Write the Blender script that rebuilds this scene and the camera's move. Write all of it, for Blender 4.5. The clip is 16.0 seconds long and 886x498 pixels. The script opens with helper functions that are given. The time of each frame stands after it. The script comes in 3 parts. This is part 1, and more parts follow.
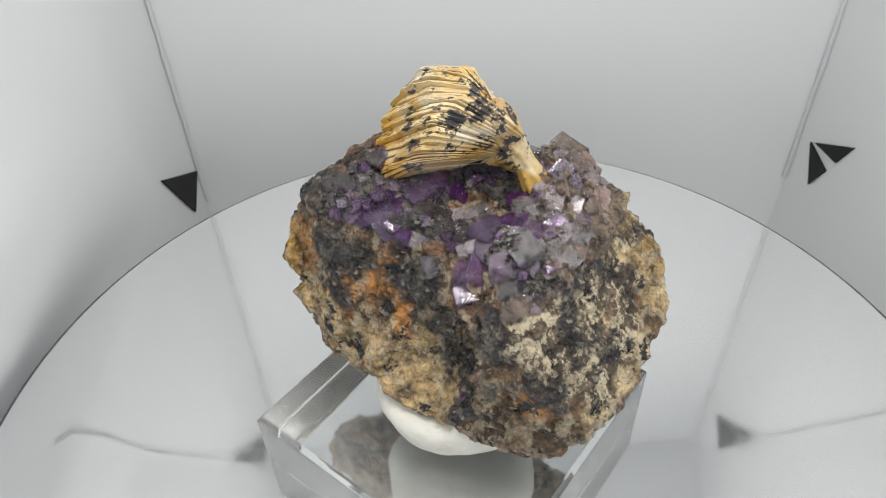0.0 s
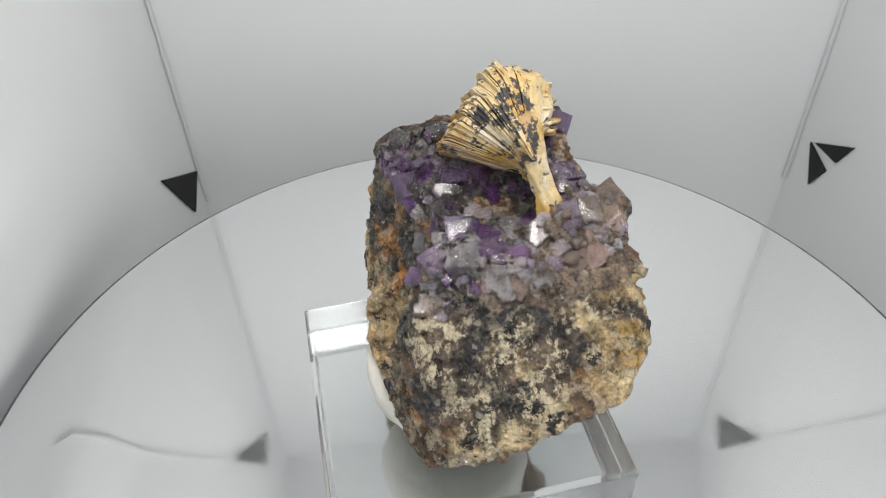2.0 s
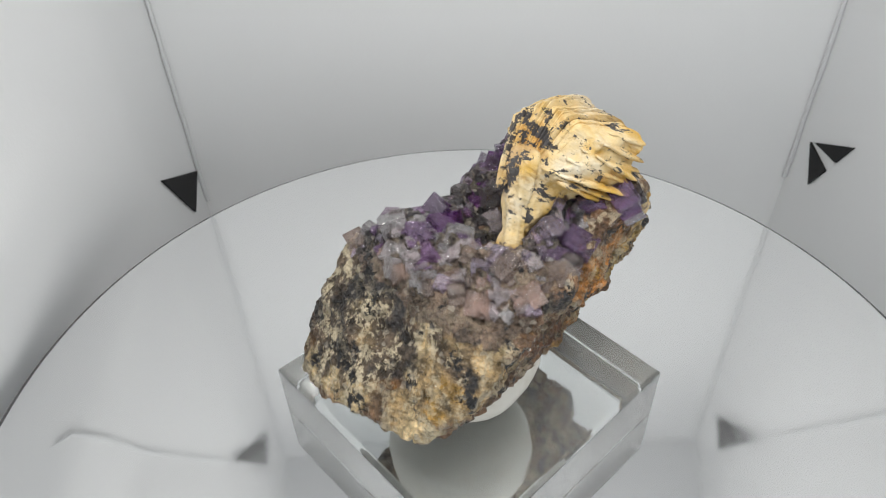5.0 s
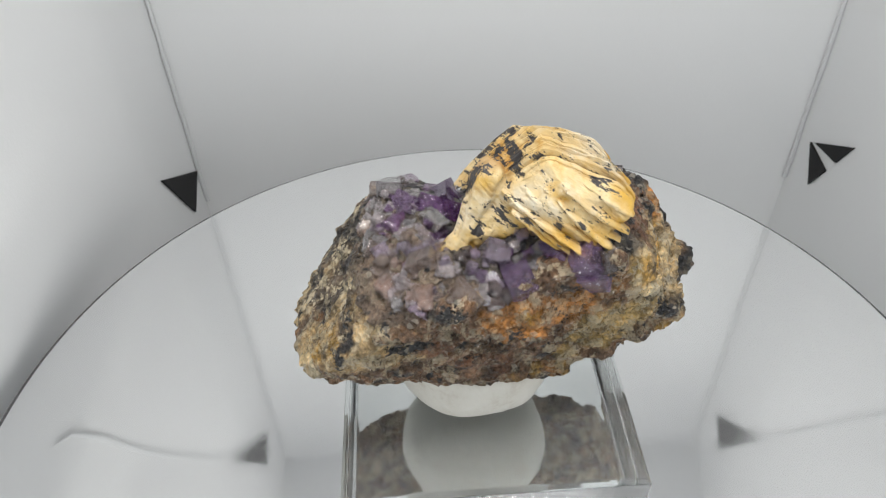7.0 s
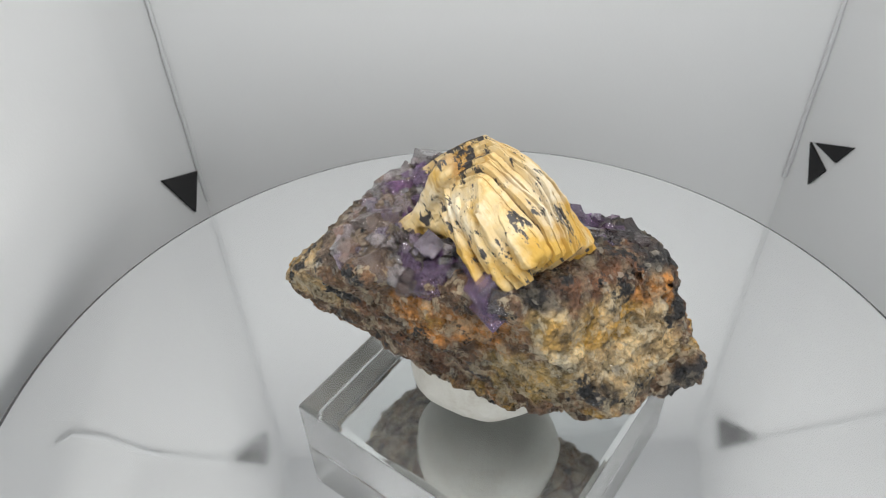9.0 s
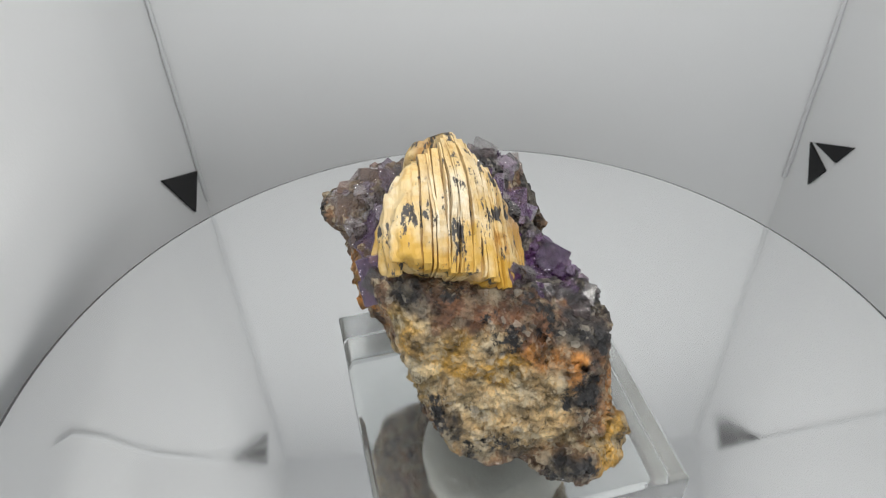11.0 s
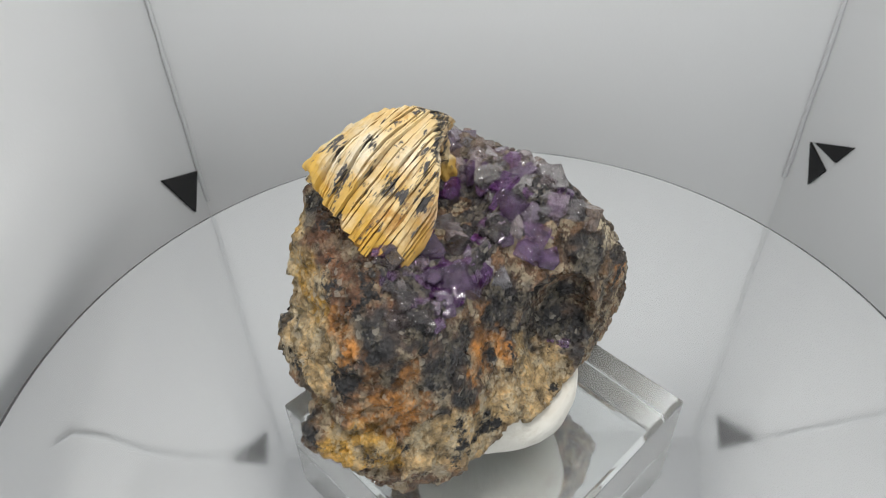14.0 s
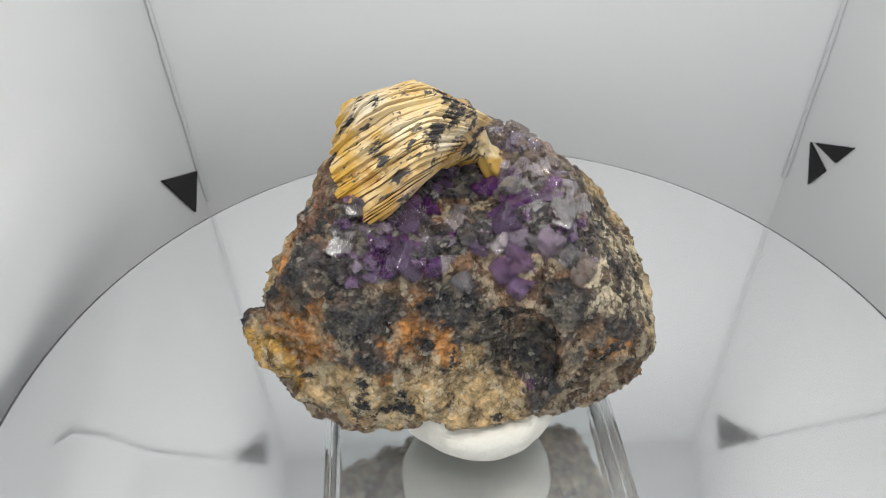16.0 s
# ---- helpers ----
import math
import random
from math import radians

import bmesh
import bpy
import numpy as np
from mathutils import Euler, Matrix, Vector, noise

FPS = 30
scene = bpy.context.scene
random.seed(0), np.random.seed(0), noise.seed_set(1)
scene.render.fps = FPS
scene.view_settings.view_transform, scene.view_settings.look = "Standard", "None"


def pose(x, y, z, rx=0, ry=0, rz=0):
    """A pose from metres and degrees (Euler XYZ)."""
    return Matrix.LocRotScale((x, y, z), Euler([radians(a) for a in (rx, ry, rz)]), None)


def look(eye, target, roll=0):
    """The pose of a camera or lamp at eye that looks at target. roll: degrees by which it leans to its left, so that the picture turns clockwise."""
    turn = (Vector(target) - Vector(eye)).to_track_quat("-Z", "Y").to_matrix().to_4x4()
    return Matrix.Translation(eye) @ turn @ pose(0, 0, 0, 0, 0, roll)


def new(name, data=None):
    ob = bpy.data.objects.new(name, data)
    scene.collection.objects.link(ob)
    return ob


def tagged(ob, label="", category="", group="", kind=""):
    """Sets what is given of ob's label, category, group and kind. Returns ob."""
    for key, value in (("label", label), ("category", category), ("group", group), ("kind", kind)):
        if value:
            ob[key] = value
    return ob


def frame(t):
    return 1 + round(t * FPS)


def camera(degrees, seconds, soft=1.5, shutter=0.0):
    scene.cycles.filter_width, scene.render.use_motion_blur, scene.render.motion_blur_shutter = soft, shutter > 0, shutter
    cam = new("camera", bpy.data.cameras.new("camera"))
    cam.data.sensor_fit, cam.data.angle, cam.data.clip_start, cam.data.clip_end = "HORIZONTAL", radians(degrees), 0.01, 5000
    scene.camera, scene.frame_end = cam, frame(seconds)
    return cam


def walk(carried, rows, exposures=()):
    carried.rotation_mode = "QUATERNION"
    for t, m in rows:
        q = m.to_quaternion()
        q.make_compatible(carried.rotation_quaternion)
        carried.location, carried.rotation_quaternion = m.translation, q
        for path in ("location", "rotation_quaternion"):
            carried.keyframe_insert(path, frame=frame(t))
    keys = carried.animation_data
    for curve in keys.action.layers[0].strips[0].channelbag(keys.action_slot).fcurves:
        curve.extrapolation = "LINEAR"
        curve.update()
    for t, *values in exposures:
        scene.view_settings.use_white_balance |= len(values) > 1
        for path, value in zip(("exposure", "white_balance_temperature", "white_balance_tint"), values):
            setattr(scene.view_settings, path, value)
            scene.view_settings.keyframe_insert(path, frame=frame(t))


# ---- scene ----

# ---- camera ----
TOP = 0.040                      # height of the mirror disc above the floor of the light box
RATE = -19.86                    # degrees per second of the turntable
cam = camera(61.75, 16.0, soft=0.8)
# a close focus on the rock leaves the back wall a little soft
cam.data.dof.use_dof, cam.data.dof.focus_distance, cam.data.dof.aperture_fstop = True, 0.088, 85.0
EYE = pose(0.0, -0.06456, TOP + 0.0940, 47.940, 1.586, 1.883)
walk(cam, [(0.0, EYE), (16.0, EYE)],
     [(0.0, 0.09), (1.5, 0.06), (3.5, 0.0), (7.0, 0.03), (8.5, 0.02), (11.0, -0.08), (12.5, -0.12), (13.5, -0.11), (14.5, 0.0), (16.0, 0.09)])

# ---- light ----
world = bpy.data.worlds.new("room")
scene.world = world
world.use_nodes = True
world.node_tree.nodes["Background"].inputs[0].default_value = (0.91, 0.96, 0.985, 1)
world.node_tree.nodes["Background"].inputs[1].default_value = 0.95


def lamp(name, at, to, size, watts, color=(1, 1, 1)):
    data = bpy.data.lights.new(name, "AREA")
    data.shape, data.size, data.size_y, data.energy, data.color = "RECTANGLE", size[0], size[1], watts, color
    ob = new(name, data)
    ob.matrix_world = look(at, to)
    return ob


lamp("led_strip_light", (0.012, -0.050, 0.203), (0.006, 0.02, 0.03), (0.07, 0.010), 0.074, (1, 0.983, 0.945))
lamp("led_strip_light", (0.012, -0.012, 0.206), (0.012, -0.006, 0), (0.08, 0.010), 0.070, (1, 0.983, 0.945))


# ---- materials ----
def mat(name, color=(0.8, 0.8, 0.8), rough=0.6, metal=0.0, **extra):
    m = bpy.data.materials.new(name)
    m.use_nodes = True
    b = m.node_tree.nodes["Principled BSDF"]
    b.inputs["Base Color"].default_value = (*color, 1)
    b.inputs["Roughness"].default_value = rough
    b.inputs["Metallic"].default_value = metal
    for k, v in extra.items():
        b.inputs[k.replace("_", " ")].default_value = v
    return m


def node(m, kind, **ins):
    n = m.node_tree.nodes.new(kind)
    for k, v in ins.items():
        n.inputs[k.replace("_", " ")].default_value = v
    return n


def link(m, a, b):
    m.node_tree.links.new(a, b)


def noise_tex(m, scale, detail=4.0, rough=0.6):
    co = m.node_tree.nodes.new("ShaderNodeTexCoord")
    n = node(m, "ShaderNodeTexNoise", Scale=scale, Detail=detail, Roughness=rough)
    link(m, co.outputs["Object"], n.inputs["Vector"])
    return n


def ramp(m, src, stops):
    r = m.node_tree.nodes.new("ShaderNodeValToRGB")
    el = r.color_ramp.elements
    while len(el) < len(stops):
        el.new(0.5)
    for e, (p, c) in zip(el, stops):
        e.position, e.color = p, (*c, 1) if len(c) == 3 else c
    link(m, src, r.inputs[0])
    return r


def bump(m, src, strength, dist):
    b = m.node_tree.nodes["Principled BSDF"]
    n = node(m, "ShaderNodeBump", Strength=strength, Distance=dist)
    link(m, src, n.inputs["Height"])
    link(m, n.outputs[0], b.inputs["Normal"])
    return n


def bsdf(m):
    return m.node_tree.nodes["Principled BSDF"]


M_WALL = mat("white fabric", (0.8, 0.805, 0.81), 0.7)
n = noise_tex(M_WALL, 1400, 2)
bump(M_WALL, n.outputs[0], 0.08, 0.0003)
M_BLACK = mat("black cloth", (0.012, 0.012, 0.013), 0.9)
bump(M_BLACK, noise_tex(M_BLACK, 2500, 2).outputs[0], 0.4, 0.0003)
M_DISC = mat("mirror acrylic", (0.76, 0.765, 0.77), 0.04, 0.86)
r = ramp(M_DISC, noise_tex(M_DISC, 180, 6, 0.7).outputs[0], [(0.35, (0.03,) * 3), (0.75, (0.12,) * 3)])
link(M_DISC, r.outputs[0], bsdf(M_DISC).inputs["Roughness"])
M_RIM = mat("dark edge", (0.09, 0.09, 0.095), 0.35)
M_BODY = mat("white plastic", (0.7, 0.7, 0.7), 0.4)
M_ACRYL = mat("clear acrylic", (0.96, 0.975, 0.97), 0.015, 0.0, Transmission_Weight=1.0, IOR=1.49)
r = ramp(M_ACRYL, noise_tex(M_ACRYL, 300, 5, 0.7).outputs[0], [(0.55, (0.01,) * 3), (0.85, (0.14,) * 3)])
link(M_ACRYL, r.outputs[0], bsdf(M_ACRYL).inputs["Roughness"])
M_SAWN = mat("sawn acrylic edge", (0.97, 0.98, 0.98), 0.12, 0.0, Transmission_Weight=1.0, IOR=1.49)
bump(M_SAWN, noise_tex(M_SAWN, 700, 5, 0.7).outputs[0], 0.25, 0.0006)
M_PUTTY = mat("white putty", (0.74, 0.71, 0.66), 0.75)
n = noise_tex(M_PUTTY, 260, 6, 0.65)
r = ramp(M_PUTTY, n.outputs[0], [(0.3, (0.6, 0.55, 0.47)), (0.45, (0.72, 0.69, 0.62)), (0.8, (0.79, 0.765, 0.71))])
link(M_PUTTY, r.outputs[0], bsdf(M_PUTTY).inputs["Base Color"])
bump(M_PUTTY, n.outputs[0], 0.6, 0.0009)


def mix(m, fac, a, b, mode="MIX"):
    n = m.node_tree.nodes.new("ShaderNodeMix")
    n.data_type, n.blend_type = "RGBA", mode
    for socket, v in ((n.inputs[0], fac), (n.inputs[6], a), (n.inputs[7], b)):
        if isinstance(v, (int, float)):
            socket.default_value = v
        elif isinstance(v, tuple):
            socket.default_value = (*v, 1)
        else:
            link(m, v, socket)
    return n.outputs[2]


def rock_material():
    """Granular matrix: the mineral zones of the mesh, speckled with dark, cream and glassy grains, a few with painted
    glints.
    """
    m = mat("rock matrix", (0.2, 0.15, 0.1), 0.6, Specular_IOR_Level=0.5)
    b = bsdf(m)
    zone = m.node_tree.nodes.new("ShaderNodeVertexColor")
    zone.layer_name = "mineral"
    speck = m.node_tree.nodes.new("ShaderNodeAttribute")
    speck.attribute_name = "speckle"
    co = m.node_tree.nodes.new("ShaderNodeTexCoord")
    grain = node(m, "ShaderNodeTexVoronoi", Scale=1700.0)
    link(m, co.outputs["Object"], grain.inputs["Vector"])
    tone = ramp(m, noise_tex(m, 420, 6, 0.7).outputs[0], [(0.34, (0.2,) * 3), (0.5, (0.95, 0.93, 0.9)), (0.66, (2.1, 2.0, 1.85))])
    c = mix(m, 1.0, zone.outputs[0], tone.outputs[0], "MULTIPLY")
    value = m.node_tree.nodes.new("ShaderNodeSeparateColor")
    link(m, grain.outputs["Color"], value.inputs[0])
    strand = node(m, "ShaderNodeMapping", Scale=(1, 1, 0.55))
    link(m, co.outputs["Object"], strand.inputs["Vector"])
    flake = node(m, "ShaderNodeTexNoise", Scale=560.0, Detail=8.0, Roughness=0.72)
    link(m, strand.outputs[0], flake.inputs["Vector"])
    cream = ramp(m, flake.outputs[0], [(0.5, (0, 0, 0)), (0.55, (1, 1, 1))])
    f = m.node_tree.nodes.new("ShaderNodeMath")
    f.operation = "MULTIPLY"
    link(m, cream.outputs[0], f.inputs[0])
    link(m, speck.outputs["Fac"], f.inputs[1])
    c = mix(m, f.outputs[0], c, (0.66, 0.56, 0.39))
    soot = ramp(m, noise_tex(m, 250, 8, 0.75).outputs[0], [(0.40, (1, 1, 1)), (0.44, (0, 0, 0))])
    c = mix(m, soot.outputs[0], c, (0.022, 0.021, 0.022))
    # glints put into the colour: a few grains are mixed paler
    painted_glint = ramp(m, value.outputs[0], [(0.95, (0, 0, 0)), (0.97, (0.4,) * 3)])
    c = mix(m, painted_glint.outputs[0], c, (0.50, 0.45, 0.37))
    link(m, c, b.inputs["Base Color"])
    gloss = ramp(m, value.outputs[1], [(0.4, (0.6,) * 3), (0.7, (0.25,) * 3), (0.85, (0.06,) * 3)])
    link(m, gloss.outputs[0], b.inputs["Roughness"])
    b1 = bump(m, grain.outputs["Distance"], 0.7, 0.0006)
    b2 = node(m, "ShaderNodeBump", Strength=0.9, Distance=0.0012)
    link(m, noise_tex(m, 300, 8, 0.75).outputs[0], b2.inputs["Height"])
    link(m, b2.outputs[0], b1.inputs["Normal"])
    return m


# directions of the bladed fan: its blades all hold RUN and spread round it
RUN = np.array((math.cos(radians(41)) * math.cos(radians(135)), math.cos(radians(41)) * math.sin(radians(135)), -math.sin(radians(41))))
RISE = np.array((0, 0, 1.0)) - RUN * RUN[2]
RISE /= np.linalg.norm(RISE)
ASIDE = np.cross(RUN, RISE)


def barite_material():
    """Cream to ochre blades with dark manganese specks."""
    m = mat("barite", (0.6, 0.42, 0.2), 0.45)
    b = bsdf(m)
    co = m.node_tree.nodes.new("ShaderNodeTexCoord")
    fibre_at = m.node_tree.nodes.new("ShaderNodeCombineXYZ")
    for k, (axis, scale) in enumerate(((RUN, 0.16), (RISE, 1.0), (ASIDE, 1.0))):
        dot = m.node_tree.nodes.new("ShaderNodeVectorMath")
        dot.operation = "DOT_PRODUCT"
        dot.inputs[1].default_value = tuple(axis * scale)
        link(m, co.outputs["Object"], dot.inputs[0])
        link(m, dot.outputs["Value"], fibre_at.inputs[k])
    fibre = node(m, "ShaderNodeTexNoise", Scale=900.0, Detail=6.0, Roughness=0.65)
    link(m, fibre_at.outputs[0], fibre.inputs["Vector"])
    fleck = node(m, "ShaderNodeTexNoise", Scale=760.0, Detail=8.0, Roughness=0.72)
    squash = node(m, "ShaderNodeVectorMath")
    squash.operation = "MULTIPLY"
    squash.inputs[1].default_value = (2.6, 1, 1)
    link(m, fibre_at.outputs[0], squash.inputs[0])
    link(m, squash.outputs[0], fleck.inputs["Vector"])
    streak = ramp(m, fibre.outputs[0], [(0.3, (0.60, 0.47, 0.31)), (0.43, (0.95, 0.93, 0.9)), (0.7, (1.12, 1.12, 1.1))])
    tone = ramp(m, noise_tex(m, 160, 6, 0.65).outputs[0],
                [(0.27, (0.32, 0.13, 0.025)), (0.35, (0.57, 0.34, 0.1)), (0.42, (0.70, 0.53, 0.26)), (0.52, (0.70, 0.57, 0.35)), (0.66, (0.80, 0.755, 0.65))])
    info = m.node_tree.nodes.new("ShaderNodeObjectInfo")
    each = ramp(m, info.outputs["Random"], [(0.0, (0.88, 0.82, 0.72)), (0.4, (1, 0.97, 0.92)), (1.0, (1.08, 1.07, 1.05))])
    c = mix(m, 1.0, tone.outputs[0], each.outputs[0], "MULTIPLY")
    stain = m.node_tree.nodes.new("ShaderNodeAttribute")
    stain.attribute_name = "ochre"
    foot = m.node_tree.nodes.new("ShaderNodeMath")
    foot.operation = "MULTIPLY_ADD"
    link(m, stain.outputs["Fac"], foot.inputs[0])
    foot.inputs[1].default_value = 0.24
    link(m, noise_tex(m, 200, 5).outputs[0], foot.inputs[2])
    c = mix(m, 1.0, c, streak.outputs[0], "MULTIPLY")
    ochre = ramp(m, foot.outputs[0], [(0.53, (0, 0, 0)), (0.67, (0.85,) * 3)])
    c = mix(m, ochre.outputs[0], c, (0.60, 0.35, 0.045))
    coat = m.node_tree.nodes.new("ShaderNodeAttribute")
    coat.attribute_name = "coat"
    f = m.node_tree.nodes.new("ShaderNodeMath")
    f.operation = "MULTIPLY_ADD"
    link(m, coat.outputs["Fac"], f.inputs[0])
    f.inputs[1].default_value = 0.085
    link(m, fleck.outputs[0], f.inputs[2])
    rust = m.node_tree.nodes.new("ShaderNodeAttribute")
    rust.attribute_name = "rust"
    c = mix(m, rust.outputs["Fac"], c, (0.27, 0.12, 0.035))
    soot = ramp(m, f.outputs[0], [(0.562, (0, 0, 0)), (0.585, (1, 1, 1))])
    c = mix(m, soot.outputs[0], c, (0.055, 0.05, 0.05))
    link(m, c, b.inputs["Base Color"])
    bump(m, fibre.outputs[0], 0.7, 0.0007)
    return m


def crystal_material(name, color, through_=0.9, rough=0.12):
    """Glassy cleaved crystal, zoned and cracked inside, each one a little different."""
    m = mat(name, color, rough, Transmission_Weight=through_, IOR=1.5, Coat_Weight=0.6, Coat_Roughness=0.11, Coat_IOR=1.5)
    b = bsdf(m)
    info = m.node_tree.nodes.new("ShaderNodeObjectInfo")
    each = ramp(m, info.outputs["Random"], [(0.0, (0.6, 0.58, 0.62)), (0.5, (1, 1, 1)), (1.0, (1.35, 1.22, 1.25))])
    co = m.node_tree.nodes.new("ShaderNodeTexCoord")
    cloud_at = node(m, "ShaderNodeTexNoise", Scale=2.2, Detail=6.0, Roughness=0.7)
    link(m, co.outputs["Object"], cloud_at.inputs["Vector"])
    pale = tuple(min(1, 0.6 * k + 0.2) for k in color)
    cloud = ramp(m, cloud_at.outputs[0], [(0.3, tuple(0.3 * k for k in color)), (0.46, color), (0.6, color), (0.74, pale)])
    crack = node(m, "ShaderNodeTexVoronoi", Scale=2.6)
    crack.feature = "DISTANCE_TO_EDGE"
    link(m, co.outputs["Object"], crack.inputs["Vector"])
    line = ramp(m, crack.outputs["Distance"], [(0.0, (0.45,) * 3), (0.035, (0, 0, 0))])
    c = mix(m, 1.0, cloud.outputs[0], each.outputs[0], "MULTIPLY")
    c = mix(m, line.outputs[0], c, tuple(0.45 * k for k in color))
    link(m, c, b.inputs["Base Color"])
    dust = ramp(m, cloud_at.outputs[0], [(0.5, (rough * 0.4,) * 3), (0.75, (0.4,) * 3)])
    link(m, dust.outputs[0], b.inputs["Roughness"])
    milky = node(m, "ShaderNodeTexNoise", Scale=1.3, Detail=4.0, Roughness=0.6)
    link(m, co.outputs["Object"], milky.inputs["Vector"])
    clear = ramp(m, milky.outputs[0], [(0.36, (through_,) * 3), (0.64, (through_ - 0.2,) * 3)])
    link(m, clear.outputs[0], b.inputs["Transmission Weight"])
    step = node(m, "ShaderNodeTexNoise", Scale=5.0, Detail=5.0, Roughness=0.65)
    link(m, co.outputs["Object"], step.inputs["Vector"])
    bump(m, step.outputs[0], 0.38, 0.3)
    return m


M_ROCK = rock_material()
M_BARITE = barite_material()
M_DEEP = crystal_material("deep purple crystal", (0.34, 0.09, 0.46), 0.92)
M_PURPLE = crystal_material("purple crystal", (0.44, 0.26, 0.52), 0.9)
M_LILAC = crystal_material("lilac crystal", (0.58, 0.48, 0.61), 0.86)
M_PALE = crystal_material("pale grey crystal", (0.71, 0.665, 0.67), 0.84)
M_PINK = crystal_material("rosy brown crystal", (0.62, 0.47, 0.39), 0.84)
M_SMOKY = crystal_material("smoky crystal", (0.31, 0.26, 0.26), 0.94)


# ---- builders ----
def part(name, bm, material, parent=None, label="", smooth=False):
    me = bpy.data.meshes.new(name)
    if isinstance(bm, tuple):
        me.from_pydata(*bm)
    else:
        bm.to_mesh(me)
        bm.free()
    me.materials.append(material)
    if smooth:
        me.shade_smooth()
    ob = new(name, me)
    ob.parent = parent
    if label:
        ob["label"] = label
    return ob


def lathe_bm(profile, n=96):
    bm = bmesh.new()
    rings = []
    for r, z in profile:
        rings.append([bm.verts.new((r * math.cos(2 * math.pi * i / n), r * math.sin(2 * math.pi * i / n), z)) for i in range(n)])
    for a, b in zip(rings, rings[1:]):
        for i in range(n):
            bm.faces.new((a[i], a[(i + 1) % n], b[(i + 1) % n], b[i]))
    bm.faces.new(rings[-1])
    bm.faces.new(rings[0][::-1])
    return bm


# ---- light box ----
BL, BR, BH = Vector((-0.0770, 0.1003, 0)), Vector((0.0895, 0.1114, 0)), 0.210
LOW = -0.020                     # floor of the light box
FWD = Vector((0.0665, -0.9978, 0))
DEPTH = 0.24


def panel(name, a, b, c, d, label, inward, push=None, n=72):
    """A fabric panel a-b-c-d with thickness; push(u, v) is how far it bellies inwards."""
    def grid(off):
        out = []
        for i in range(n + 1):
            for j in range(n + 1):
                u, v = i / n, j / n
                p = a.lerp(b, u).lerp(d.lerp(c, u), v)
                out.append(p + inward * (off + (push(u, v) if push else 0.0)))
        return out
    vs = grid(0) + grid(-0.003)
    k = (n + 1) ** 2
    fs = []
    for i in range(n):
        for j in range(n):
            q = (i * (n + 1) + j, (i + 1) * (n + 1) + j, (i + 1) * (n + 1) + j + 1, i * (n + 1) + j + 1)
            fs += [q, tuple(k + w for w in q[::-1])]
    return tagged(part(name, (vs, [], fs), M_WALL, smooth=True), label, "light box wall", kind="structure")


def fold(u, v):
    """A side panel folds along two diagonals that start in its back corners; the flaps under and over them lean in."""
    x, z = u * DEPTH, LOW + v * (BH - LOW)
    low = (x - 0.0247) * 0.81 - (z - 0.0292) * 0.58
    high = (x - 0.0418) * 0.87 + (z - 0.145) * 0.49
    lower = min(0.010, 0.22 * max(0.0, low)) * min(1.0, max(0.0, (z - 0.030) / 0.03))
    upper = min(0.022, 0.22 * max(0.0, high))
    return max(lower, upper) - 0.13 * max(0.0, x - 0.03)


UP, DOWN = Vector((0, 0, BH)), Vector((0, 0, LOW))
SIDE_L, SIDE_R = Vector((0.9978, 0.0665, 0)), Vector((-0.9978, -0.0665, 0))
panel("wall_back", BL + DOWN, BR + DOWN, BR + UP, BL + UP, "plain white fabric back wall of a light box", FWD)
panel("wall_left", BL + FWD * DEPTH + DOWN, BL + DOWN, BL + UP, BL + FWD * DEPTH + UP, "white fabric side wall with a diagonal fold", SIDE_L, lambda u, v: fold(1 - u, v))
panel("wall_right", BR + DOWN, BR + FWD * DEPTH + DOWN, BR + FWD * DEPTH + UP, BR + UP, "white fabric side wall with a diagonal fold", SIDE_R, fold)
panel("floor", BL + FWD * DEPTH + DOWN, BR + FWD * DEPTH + DOWN, BR + DOWN, BL + DOWN, "white fabric floor of a light box", Vector((0, 0, 1)))
panel("ceiling", BL + UP, BR + UP, BR + FWD * DEPTH + UP, BL + FWD * DEPTH + UP, "white fabric ceiling of a light box", Vector((0, 0, -1)))


def corner_patch(a, b, c, inward, split=False):
    """A black triangular fabric gusset a-b-c across a corner of the box."""
    root = tagged(new("corner_patch"), "black triangular cloth patch in a light box corner", "cloth patch", group="corner patches")
    pieces = [(a, b, c)]
    if split:
        pieces = [(a, b.lerp(c, 0.16), a.lerp(c, 0.40)), (b.lerp(c, 0.26), c, a.lerp(c, 0.62))]
    for tri in pieces:
        if (tri[1] - tri[0]).cross(tri[2] - tri[0]).dot(inward) < 0:
            tri = tri[::-1]
        vs = [p + inward * k for k in (0.0001, 0.0007) for p in tri]
        part("patch", (vs, [], [(0, 2, 1), (3, 4, 5), (0, 1, 4, 3), (1, 2, 5, 4), (2, 0, 3, 5)]), M_BLACK, root)


def on_side(corner, fwd, z):
    return corner + FWD * fwd + Vector((0, 0, z))


for corner, side, low, high in ((BL, SIDE_L, ((11.2, 8.6), (1.8, 15.4), (24.7, 29.2)), ((11.2, 175.1), (20.2, 182.0), (41.8, 144.9))),
                                (BR, SIDE_R, ((12.8, 10.4), (3.6, 18.1), (25.0, 30.4)), ((10.7, 178.0), (19.2, 187.1), (36.6, 154.3)))):
    corner_patch(*(on_side(corner, x * 0.001, z * 0.001) for x, z in low), side, split=corner is BR)
    corner_patch(*(on_side(corner, x * 0.001, z * 0.001) for x, z in high), side)

